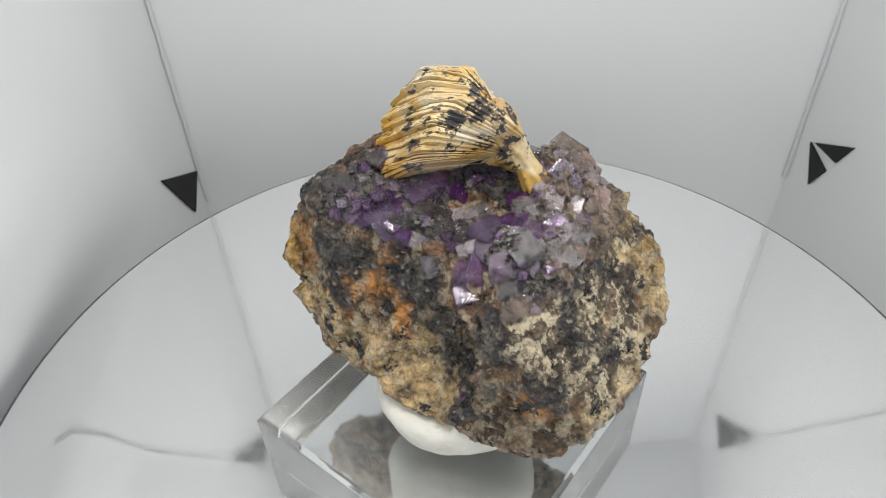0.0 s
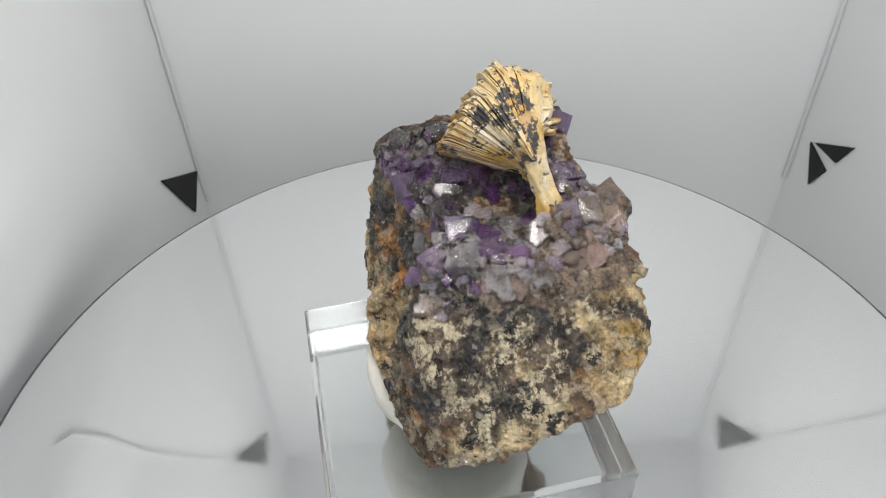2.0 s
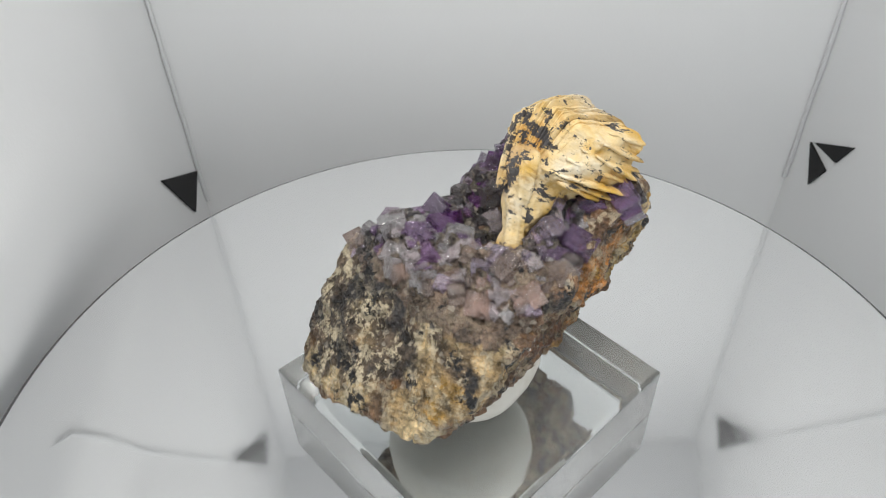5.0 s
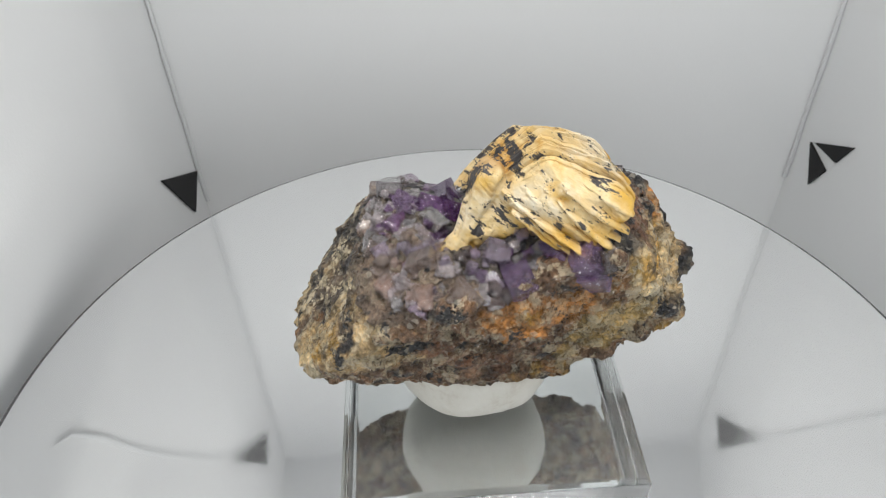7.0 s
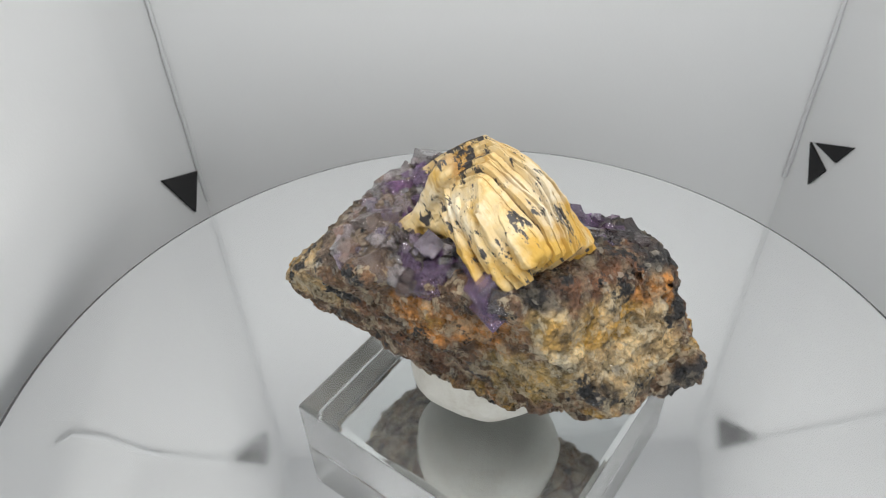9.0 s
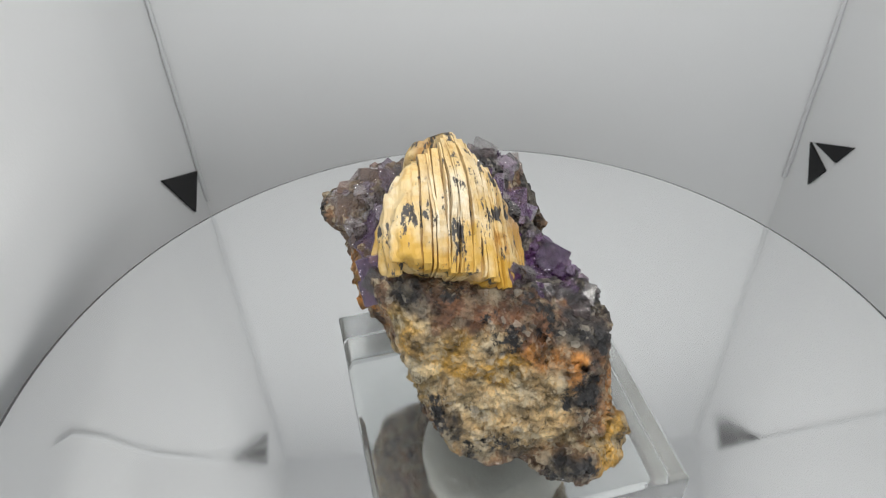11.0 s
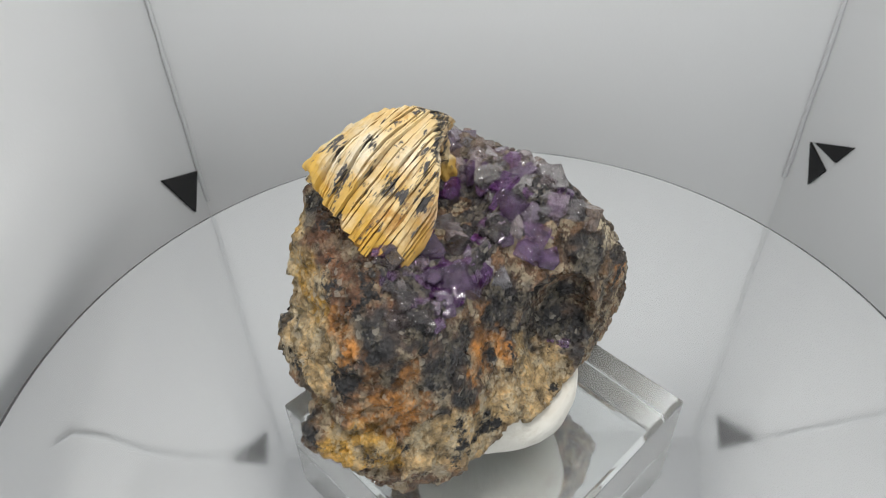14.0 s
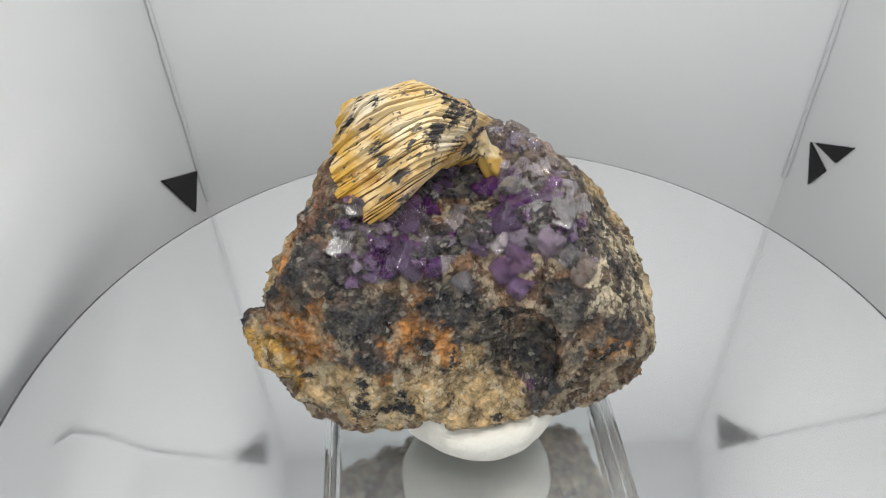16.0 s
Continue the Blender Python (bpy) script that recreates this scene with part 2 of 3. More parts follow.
# grey strips added for the soft crease shade down the two back corners
M_CREASE = mat("grey crease shade", (0.68, 0.69, 0.70), 0.8)
bump(M_CREASE, noise_tex(M_CREASE, 1800, 2).outputs[0], 0.4, 0.0003)
for corner, side in ((BL, SIDE_L), (BR, SIDE_R)):
    bm = bmesh.new()
    rings = []
    for k in range(25):
        c = corner + (side + FWD) * 0.0006 + Vector((0, 0, BH * (k + 0.5) / 25.5)) + FWD * 0.0003 * math.sin(k * 1.7)
        rings.append([bm.verts.new(c + side * 0.0006 * math.cos(a) + FWD * 0.0006 * math.sin(a)) for a in (radians(45 * q) for q in range(8))])
    for r0, r1 in zip(rings, rings[1:]):
        for q in range(8):
            bm.faces.new((r0[q], r0[(q + 1) % 8], r1[(q + 1) % 8], r1[q]))
    tagged(part("crease_strip", bm, M_CREASE, smooth=True), "grey strip for the crease shade in a light box corner", "seam", kind="structure")

# grey strips added for the shade of the folds running forward from the upper back corners
for corner, side, line in ((BL, SIDE_L, ((41.8, 144.9), (66, 103), (84, 69), (92, 56.2), (98.4, 51.8))), (BR, SIDE_R, ((36.6, 154.3), (56, 119), (74, 86), (88, 62)))):
    bm = bmesh.new()
    rings, last = [], 6 * len(line) - 7
    for (x0, z0), (x1, z1) in zip(line, line[1:]):
        for k in range(6):
            x, z = (x0 + (x1 - x0) * k / 6) * 0.001, (z0 + (z1 - z0) * k / 6) * 0.001
            c = on_side(corner, x, z) + side * (fold(x / DEPTH, (z - LOW) / (BH - LOW)) + 0.0002)
            thin = min(1.0, 0.05 + (last - len(rings)) / 8)
            rings.append([bm.verts.new(c + side * 0.0005 * thin * math.cos(a) + (FWD * 0.85 + Vector((0, 0, 0.5))) * 0.0007 * thin * math.sin(a)) for a in (radians(60 * q) for q in range(6))])
    for r0, r1 in zip(rings, rings[1:]):
        for q in range(6):
            bm.faces.new((r0[q], r0[(q + 1) % 6], r1[(q + 1) % 6], r1[q]))
    tagged(part("crease_strip", bm, M_CREASE, smooth=True), "grey strip for the shade of a fold in a light box side wall", "seam", kind="structure")

# ---- turntable ----
turntable = tagged(new("turntable"), "round mirror-topped electric turntable on the light box floor", "turntable")
part("base", lathe_bm([(0.055, LOW), (0.062, LOW + 0.002), (0.062, 0.026), (0.06, 0.034), (0.02, 0.0345), (0.02, TOP - 0.003)]), M_BODY, turntable)
platter = part("platter", lathe_bm([(0.0718, TOP - 0.003), (0.0723, TOP - 0.0025), (0.0725, TOP - 0.0003), (0.0723, TOP)], 256), M_DISC, turntable, "mirror acrylic disc")
part("rim", lathe_bm([(0.0719, TOP - 0.0042), (0.0732, TOP - 0.004), (0.0734, TOP - 0.0008), (0.0731, TOP - 0.0004)], 256), M_RIM, turntable, "dark thin rim")

# ---- stand ----
stand = tagged(new("display_stand"), "clear square acrylic display block on the mirror disc", "stand")
stand.matrix_world = pose(0, 0, TOP)


def block_bm(w, h, cut):
    bm = bmesh.new()
    bmesh.ops.create_cube(bm, size=1, matrix=Matrix.Diagonal((w, w, h, 1)))
    top = [e for e in bm.edges if all(v.co.z > 0 for v in e.verts)]
    bmesh.ops.bevel(bm, geom=top, offset=cut, segments=1, affect="EDGES")
    rest = [e for e in bm.edges if len(e.link_faces) == 2 and e.calc_face_angle(0) > 0.3]
    bmesh.ops.bevel(bm, geom=rest, offset=0.00018, segments=2, affect="EDGES", profile=0.5)
    return bm


block = part("block", block_bm(0.0390, 0.0100, 0.0006), M_ACRYL, stand)
block.visible_shadow = False
block.data.materials.append(M_SAWN)
for face in block.data.polygons:
    face.material_index = int(abs(face.normal.z) < 0.3)
block.matrix_local = pose(-0.0026, -0.0015, 0.0051, 0, 0, 54.4)


# ---- mineral specimen ----
# facets of the lumps: azimuth, elevation, distance in millimetres from the middle
MID = np.array((0.0, 3.0, 34.0))
FAN_HEAD = [
    (-132.2, 46.1, 13.8), (89.4, 61.2, 20.3), (15.9, 30.7, 11), (-154.3, 28.2, 11.2), (147.5, 35.8, 18.5), (-51.9, 17.6, 5.7),
    (-171.5, 28.7, 15), (50.7, 13.8, 11.1), (-81.3, -6.6, -2.9), (113, -28.4, 5.3), (20, -21.7, -1.8), (-138.3, -51.5, -2.8),
    (62.6, -50.7, -2.3), (-70.1, -47.4, -10.1),
]
FAN_STEM = [
    (-37, 44, 10.7), (176, 63, 13.3), (42, 19, 9.5), (-97, 5, -0.6), (125, -16, 4.1), (-5, -31, 0.7),
    (-113, -20, -6.3), (66, -21, 1.8), (-113, -62, -9.4),
]
LOBE_WEST = [
    (-29.7, 64.2, 6.7), (169.7, 70.4, 12.7), (50.6, 11.9, 13.8), (-110.3, 11.7, 8), (130, 30.7, 17.3), (-15, 26, 11.9),
    (-152.5, 5.4, 17.2), (61.1, -15, 9), (-70, 13, 11.9), (138.4, 12.7, 20.5), (41.4, -10.6, 8.1), (-122.4, -9.9, 16.2),
    (83.7, -38.9, 13.9), (-46.1, -50.8, 14.4), (116, -39, 18.5), (57.5, -82, 14.4),
]
LOBE_EAST = [
    (-27.7, 41.6, 14.7), (-154.7, 34.4, 5.8), (-8, 33, 17.4), (-125, 36.2, 11.4), (82.2, 77.7, 6.4), (-52.6, 31.3, 16.1),
    (158, 8, 12.2), (44.9, -16, 14.7), (-113.4, 4.3, 15.2), (81.7, -28.4, 11.4), (-128.1, -4.8, 16.2), (64.4, -9.7, 9.4),
    (-20.3, -42.5, 20.3), (63.4, -82.4, 13.2), (47.5, -40.4, 12.3),
]
LOBE_RIM = [
    (58.6, 80.7, 12), (-95, 64.7, 10.5), (18.5, 32.2, 16.2), (-105.5, -42.9, -3.2), (73.2, 37.6, 11.5), (-31, 53.3, 13.7),
    (167.1, 29.7, 11.5), (60, -12.1, 9.7), (-61.1, 3.5, 7.1), (92, -32.2, 8.7), (-19.9, -1.9, 14.6), (38, -80, 5.1),
]
# hollows: middle and half sizes
HOLLOWS = [
    (-9.17, -11.72, 28.57, 11.34, 6.81, 9.61), (0.15, 2.49, 48.69, 11.11, 7.14, 10.58), (-11.6, 2.09, 48.2, 7.9, 6.89, 7.76),
]

# mineral zones of the matrix: x, y, z, radius in millimetres
DARK_SOUTH_EAST = [
    (11.8, -12.9, 33.6, 2), (17.8, -6, 32.7, 2), (13.1, -6.2, 38.6, 2), (9.4, -11.8, 36.8, 2), (7.9, -17.5, 31, 1.5), (3.7, -16.3, 29.8, 1.8),
    (16.5, -8.6, 32.9, 1), (10.1, -13.4, 34.4, 2), (13.7, -12.9, 31.7, 2), (13.6, -6.6, 37, 2), (10.4, -8.8, 38.7, 1.5), (10.4, -14.8, 31.7, 1.5),
    (17, -4.3, 35, 2), (11.9, -5.9, 40.1, 1.5), (0.1, -8.8, 25.7, 2.5), (1.9, -15.4, 28.6, 2), (1.5, -12.9, 35.4, 2), (1.4, -9.7, 29.2, 2),
    (1.8, -14.4, 33.1, 2.5), (5.8, -16.3, 32.5, 1.5),
]
DARK_SOUTH_WEST = [
    (-7.5, -3, 34.7, 2.5), (-5.1, -4.6, 34.1, 2), (-3.3, -6.5, 32.3, 2), (-2.7, -6.9, 28.3, 1.8), (-3.1, -6.8, 24.4, 1.5), (-0.3, -10.4, 24.1, 1.2),
    (-10.8, -3, 30.5, 1.5), (-0.8, -12.8, 23.5, 2.5), (-7, -5.5, 29.2, 1.5), (-7.3, -4.1, 32.1, 1.8), (-13.7, -2.5, 29.5, 1), (-4.4, -6.2, 29.1, 1.2),
]
DARK_NORTH_EAST = [
    (16, 3.2, 40, 1.8), (19.3, 2.8, 37, 1.2), (13.5, 10.2, 41.3, 1.2), (15.7, 5.6, 30.2, 1), (14.2, -2, 40.3, 2), (14.7, 3.1, 40.9, 1.5),
]
DARK_NORTH_WEST = [
    (-17, 0.4, 34.8, 2.5), (-14.5, -0.9, 34.3, 2.5), (-16.2, -1.5, 29.6, 1.5), (-18.1, 8.2, 41.1, 2), (-21.6, 8.6, 37.6, 2), (-22.1, 14.6, 29.5, 1.5),
    (-21.6, 14.8, 27.2, 1.5), (-0.3, 11.6, 27.2, 1.2), (-15, 19.2, 31.5, 1.2), (-14.7, 3.6, 41.3, 1.8), (-17.2, 5, 41.2, 1.8), (-19.9, 6.1, 40.2, 1.5),
    (-7.5, 16.4, 43.9, 1.5), (-8.6, 4.4, 41.7, 1.5), (-13.3, 19.3, 33.2, 1.2), (-17.3, 16.4, 30.8, 1.2), (-23.4, 14.2, 30.2, 1.5), (-21.1, 10.5, 35.5, 1.2),
    (-19, 2.2, 34, 1.2), (-14.1, 13.6, 40, 1), (-5.2, 16.4, 45, 1.5), (-20.2, 4.6, 36.8, 1.5), (-19.7, 7.9, 40, 1.5), (-17.3, 2.4, 40.3, 2),
    (-18.4, 1.3, 34.8, 1.5), (-21.5, 1.7, 24.4, 1), (-17.1, -1, 30.1, 1), (-20.8, 2.4, 25.2, 1), (-19.2, 0.9, 29, 1),
]
ORANGE_SOUTH = [
    (-12.4, -2.3, 31, 2.5), (-9.6, -3.5, 30.8, 1.8), (-16.4, -2, 27.4, 1), (5.7, -17.6, 29, 1.8), (3.6, -16.2, 29, 1.3), (18.4, -6.3, 32.2, 1.5),
    (-8.5, -5.4, 27.9, 1.5), (-9.9, -2, 35.7, 1),
]
ORANGE_NORTH = [
    (13.1, 1.9, 42.2, 1.3), (-2.9, 17.4, 41.2, 1.8), (-1.1, 15.9, 38.6, 2), (1.3, 14.8, 38.4, 1.5), (5.9, 13.3, 38.5, 1.8), (7.8, 11.9, 38.2, 1.3),
    (3.5, 14.3, 39.6, 1.3), (-2.3, 12.3, 22.8, 1), (-1, 16.5, 40.9, 1.8), (5.7, 13.5, 36.8, 1.5), (-19, 10.3, 38.5, 2), (-21.9, 6.8, 33.7, 2),
    (-21.6, 8, 37.6, 1.5), (-17.9, 10.8, 39.2, 1.5), (-20.7, 3.8, 30.4, 2), (-19.8, 3.6, 36, 1.5), (-16.5, 11.5, 40.2, 1), (-21.1, 5.1, 33.8, 2),
    (-20.8, 3.9, 32.1, 1.8),
]
TAN_SOUTH = [
    (-13.3, -3.9, 23.8, 3), (-7.9, -6.5, 24, 3.5), (-5.4, -9.7, 20, 3), (-9.9, -8.3, 21.2, 3), (-5.9, -6, 27.3, 2), (19.8, -3.3, 33, 1.8),
    (20.3, -4.6, 31.6, 1.8), (14.6, -9.5, 33.9, 1.5), (-6.6, -8.3, 21.6, 3), (-3.1, -9.3, 21.6, 2), (-16.3, -2.6, 20.4, 2),
]
TAN_NORTH = [
    (-18.1, -1.8, 24.3, 3), (-22.1, 2.4, 24.7, 1.5), (18.9, -1.5, 35.6, 2), (17.9, 0.8, 37.8, 1.5), (18.4, 4.5, 37.9, 1.8), (17.3, 1.6, 38.8, 1),
    (-12.5, 14.7, 40.8, 1.8), (-8.1, 17.8, 42.5, 2), (-13.6, 16.2, 36.1, 1.8), (18, 5.4, 36.2, 2), (20.1, 4.3, 34.7, 1.8), (15.1, 6.4, 33.8, 1.5),
    (21.4, 1.7, 34.5, 1.5), (-11, 17.9, 36.4, 2.5), (-14.7, 18.3, 33.3, 2.5), (-16.9, 15.4, 34, 2.5), (-18.5, 12.8, 36.5, 2), (-17.3, 16.3, 31.6, 1.5),
    (-9.3, 18.8, 36, 1.5), (-19.1, 14.1, 34.8, 2.5), (-19.1, -0.2, 26.2, 2.5), (-20.3, 2.4, 26.4, 2), (-20.4, 13.4, 33.2, 2), (-20.9, 1.5, 24.3, 2),
]
YELLOW = [
    (-23.5, 4.8, 28.9, 1.5), (20.9, 2, 35.3, 1.2), (21.7, -0, 34, 1.5), (6.4, 10.1, 41.9, 1), (0.3, 10.7, 23.7, 1.2), (-3, 12.4, 23, 1),
    (-11.8, 19, 29.7, 1.2), (5.1, 13.9, 38.6, 1), (-7, 18.7, 42.1, 1.5), (-8.9, 18.1, 41.3, 1.5), (-10.4, 16.7, 40.5, 1.5), (-14.5, 13.9, 38.4, 2),
    (-24.6, 8.9, 29.2, 2), (-24.8, 10.9, 29.4, 1.5), (-12, 15.9, 39.3, 1.5), (-24.3, 6.8, 29.5, 2), (-23.3, 5.4, 26.3, 1.5),
]
MOTTLED = [
    (9.4, -14.6, 34, 3), (7.1, -14, 36.5, 3), (15.5, -12.2, 30.2, 2.5), (13, -15.1, 29.4, 2.5), (7.1, -12.7, 38.1, 2), (16.8, -9.9, 31.9, 2),
    (12.9, -11.8, 33.9, 3), (14.5, -7.9, 34.7, 3), (12.6, -7.3, 37.7, 2), (12.7, -9.7, 35.8, 2.5), (16.3, -4.9, 35, 2.5), (16.7, -8.2, 32.8, 2),
    (15.8, -1.6, 39.1, 2), (18.2, 0.7, 37.5, 2), (10.8, -1.2, 41.6, 1.5), (11.7, -14.6, 31.3, 2), (3.5, -14.8, 35.5, 1.5),
]
BROWN = [
    (2.5, -15.2, 31.1, 2.5), (1.5, -15, 23.4, 2.5), (6.4, -17.9, 25.7, 2.5), (9.6, -18.5, 26.7, 2.5), (5.5, -17.7, 22.4, 2), (18.4, 0.4, 37.2, 1.5),
    (13.4, -3.8, 40.1, 1.5), (8.4, 9.1, 32.6, 1.5), (20, -6.6, 31.1, 1.5), (1.1, -13.7, 27.3, 2), (4.4, -16.7, 27.8, 2.5), (0.4, -14.8, 20.6, 2),
    (7.4, -18.2, 26.6, 1.5), (-13.1, -0.1, 39.5, 2), (18.1, -6.8, 32.2, 1.5),
]
CREAM = [
    (13.9, -2.3, 40.4, 1.2), (16.8, -11, 30.6, 1.3), (18.5, -11.3, 28.3, 1.3), (11.8, -14.5, 31.3, 1), (18.3, -10, 30.7, 1.8), (15.5, -2.5, 38.8, 1.3),
    (16.6, -2.9, 36.8, 1.2), (18, -3.7, 34.5, 1), (22.1, -2.5, 31.1, 1.5), (16.2, -13.2, 28.6, 1.5), (12.4, -17, 27.3, 1.5), (11.4, -10.9, 36, 1),
    (13.8, 5.9, 42.4, 1), (14.6, 6.9, 40.9, 1), (17.7, 5.7, 39.2, 1.2), (-8.4, 19.1, 39, 1.5), (-13.7, 17.3, 34.6, 1.5), (22.5, -3.9, 29.6, 0.9),
    (22.5, -0.3, 30.5, 0.9), (-12.4, 17.4, 35.7, 1.5), (-15.4, 15.2, 35.8, 1.5), (-19.7, 14.5, 32.5, 1.2), (-13.4, 15.6, 37.4, 1), (-16.3, 13.8, 37, 1),
]
RUST = [
    (4.8, 9.7, 27.4, 2), (8.5, 9.1, 29.9, 1.8), (3.4, 11.7, 31.3, 1.5), (10.8, 8.8, 33.7, 1.5), (12.7, 7.9, 35.6, 1.5), (-10.7, 13.8, 43.4, 2),
    (-13.4, 10.9, 42.9, 1.8), (-8.7, 16.1, 43.6, 2), (-15.9, 10.1, 41.9, 1.8), (-12.8, 9.4, 43.4, 1.5), (-15.8, 8.2, 42.2, 1.5),
]
OLIVE = [
    (-2.7, 16.1, 34.7, 2), (-6.8, 18, 34.2, 2.5), (-8.1, 18.6, 35.6, 2), (-5.7, 16.4, 30.6, 2), (-2.8, 13.2, 27.3, 1.5), (-2.9, 14.4, 31.2, 1.5),
    (-6, 18.3, 42.6, 1.8), (-9.5, 18.2, 38.8, 1.5),
]

# larger crystals: x, y, z of the middle, size in millimetres
PALE = [
    (-1.1, 1.6, 37.8, 3.8), (0.7, 3.4, 37.5, 3), (3.3, -7.4, 41.5, 2.6), (5.6, -7.8, 42.5, 3), (3.8, -11.2, 39.8, 2.5), (-5, -3, 36.2, 2.8),
    (8.2, 2.6, 41.6, 2.5), (-13.4, 5.9, 41.4, 2), (8.3, 0.3, 42.5, 2.6), (-6.3, -1.8, 39.1, 2),
]
PURPLE = [
    (-13.9, 1.1, 39.8, 2.5), (-6.8, 4.6, 40.8, 3.5), (-10.2, 0.2, 40, 3.5), (0.7, -6.4, 37.9, 4.5), (-0.3, -7.9, 36.4, 3), (6.1, -5, 42, 3),
    (8.7, -3.5, 41.8, 3), (4.1, 11.7, 41.4, 3.5), (6.7, 9.3, 41.2, 3.5), (-1.6, 15.9, 44.2, 4), (-0.1, 12.9, 43.7, 3), (1.6, -4.1, 40.9, 4),
    (-0.8, -11, 22, 2.5),
]
LILAC = [
    (5.7, -11.1, 38.5, 3.2), (9.7, 4.3, 43.2, 3), (11, 2.3, 43.2, 2.5), (1.5, -5.8, 40.8, 2.5), (4.7, 8.4, 43.4, 3), (-1.9, -2.4, 40, 3),
]
SMOKY = [
    (-4.6, 0.7, 39, 3), (-1.5, -3, 40.3, 2.5), (-15.2, 5, 41.2, 2.5), (-16.3, 3, 40.5, 2.5), (-17, 5.2, 40.7, 2.5), (4.6, 3.7, 39.3, 2.5),
    (4.8, -7.8, 42.5, 2.6), (-2, 17, 44.6, 2.6), (-6.4, 1.8, 39.5, 3), (-4.1, 1, 38.7, 3),
]
PINK = [
    (13.3, 0.7, 40.3, 2.5), (10.4, 9.9, 42.5, 4), (12.8, 6.9, 42, 3), (11.2, 5.4, 43.7, 3), (4.4, -12.5, 38.7, 2.6),
]
DEEP = [
    (-2.2, 6.1, 39.5, 2.5), (5.2, 3.9, 39.5, 3), (-4, -1.2, 39.5, 3), (-9, 3.1, 39.9, 3), (4.2, -3.3, 41.7, 3), (1.6, -2.7, 40.9, 2.5),
]

# dark crust on the fan: x, y, z, radius in millimetres
CRUST = [
    (-7.6, 6.8, 49.1, 1), (-3.6, 3.3, 51.5, 1.2), (-1, 3.3, 51.6, 1.2), (1.4, 3.9, 52.8, 1.6), (0.8, 6.5, 53.5, 1.4), (2.8, 4.4, 51, 1.3),
    (3.4, 4.4, 48.8, 1), (3.7, 4.7, 46.6, 1), (4.8, 4.5, 44.9, 0.8), (-5.2, 4.3, 50.7, 0.6), (-0.4, 3.3, 52.9, 0.8), (0.9, 4, 48.1, 1.2),
    (3.9, 4.8, 44.9, 1.2), (-1.1, 5.6, 54.9, 0.6), (0.6, 3.9, 54.4, 1), (-2.3, 3.2, 52.3, 0.6), (-5, 3.4, 50.3, 0.6), (-7.2, 4.2, 47.6, 0.6),
    (-7.9, 11.3, 50.9, 0.8), (-4.2, 13.9, 43.3, 1.5), (-3.3, 15.1, 44.2, 1.2), (1.7, 4.7, 52.9, 0.7), (0.9, 4.7, 54.2, 0.6), (4.8, 6.3, 45.5, 0.7),
    (-0.1, 3.5, 50.8, 0.8),
]


def planes(facets):
    az, el, d = np.radians([f[0] for f in facets]), np.radians([f[1] for f in facets]), np.array([f[2] for f in facets])
    n = np.stack([np.cos(el) * np.cos(az), np.cos(el) * np.sin(az), np.sin(el)], 1)
    return n, d


def convex(p, facets, round_off=0.8):
    n, d = planes(facets)
    s = (p - MID) @ n.T - d
    m = s.max(-1)
    return m + round_off * np.log(np.exp((s - m[..., None]) / round_off).sum(-1))


def value_noise(p, seed):
    i = np.floor(p).astype(np.int64)
    f = p - i
    f = f * f * (3 - 2 * f)
    out = 0
    for dx in (0, 1):
        for dy in (0, 1):
            for dz in (0, 1):
                h = ((i[..., 0] + dx) * 374761393 + (i[..., 1] + dy) * 668265263 + (i[..., 2] + dz) * 2147483647 + seed * 974634777) & 0x7FFFFFFF
                h = ((h ^ (h >> 13)) * 1274126177) & 0x7FFFFFFF
                v = ((h ^ (h >> 16)) & 0xFFFF) / 65535.0
                w = (f[..., 0] if dx else 1 - f[..., 0]) * (f[..., 1] if dy else 1 - f[..., 1]) * (f[..., 2] if dz else 1 - f[..., 2])
                out = out + w * v
    return out * 2 - 1


def fbm(p, scale, seed, octaves=3):
    out, a = 0, 1.0
    for k in range(octaves):
        out = out + a * value_noise(p / scale * 2 ** k + 31.7 * k, seed + k)
        a *= 0.5
    return out


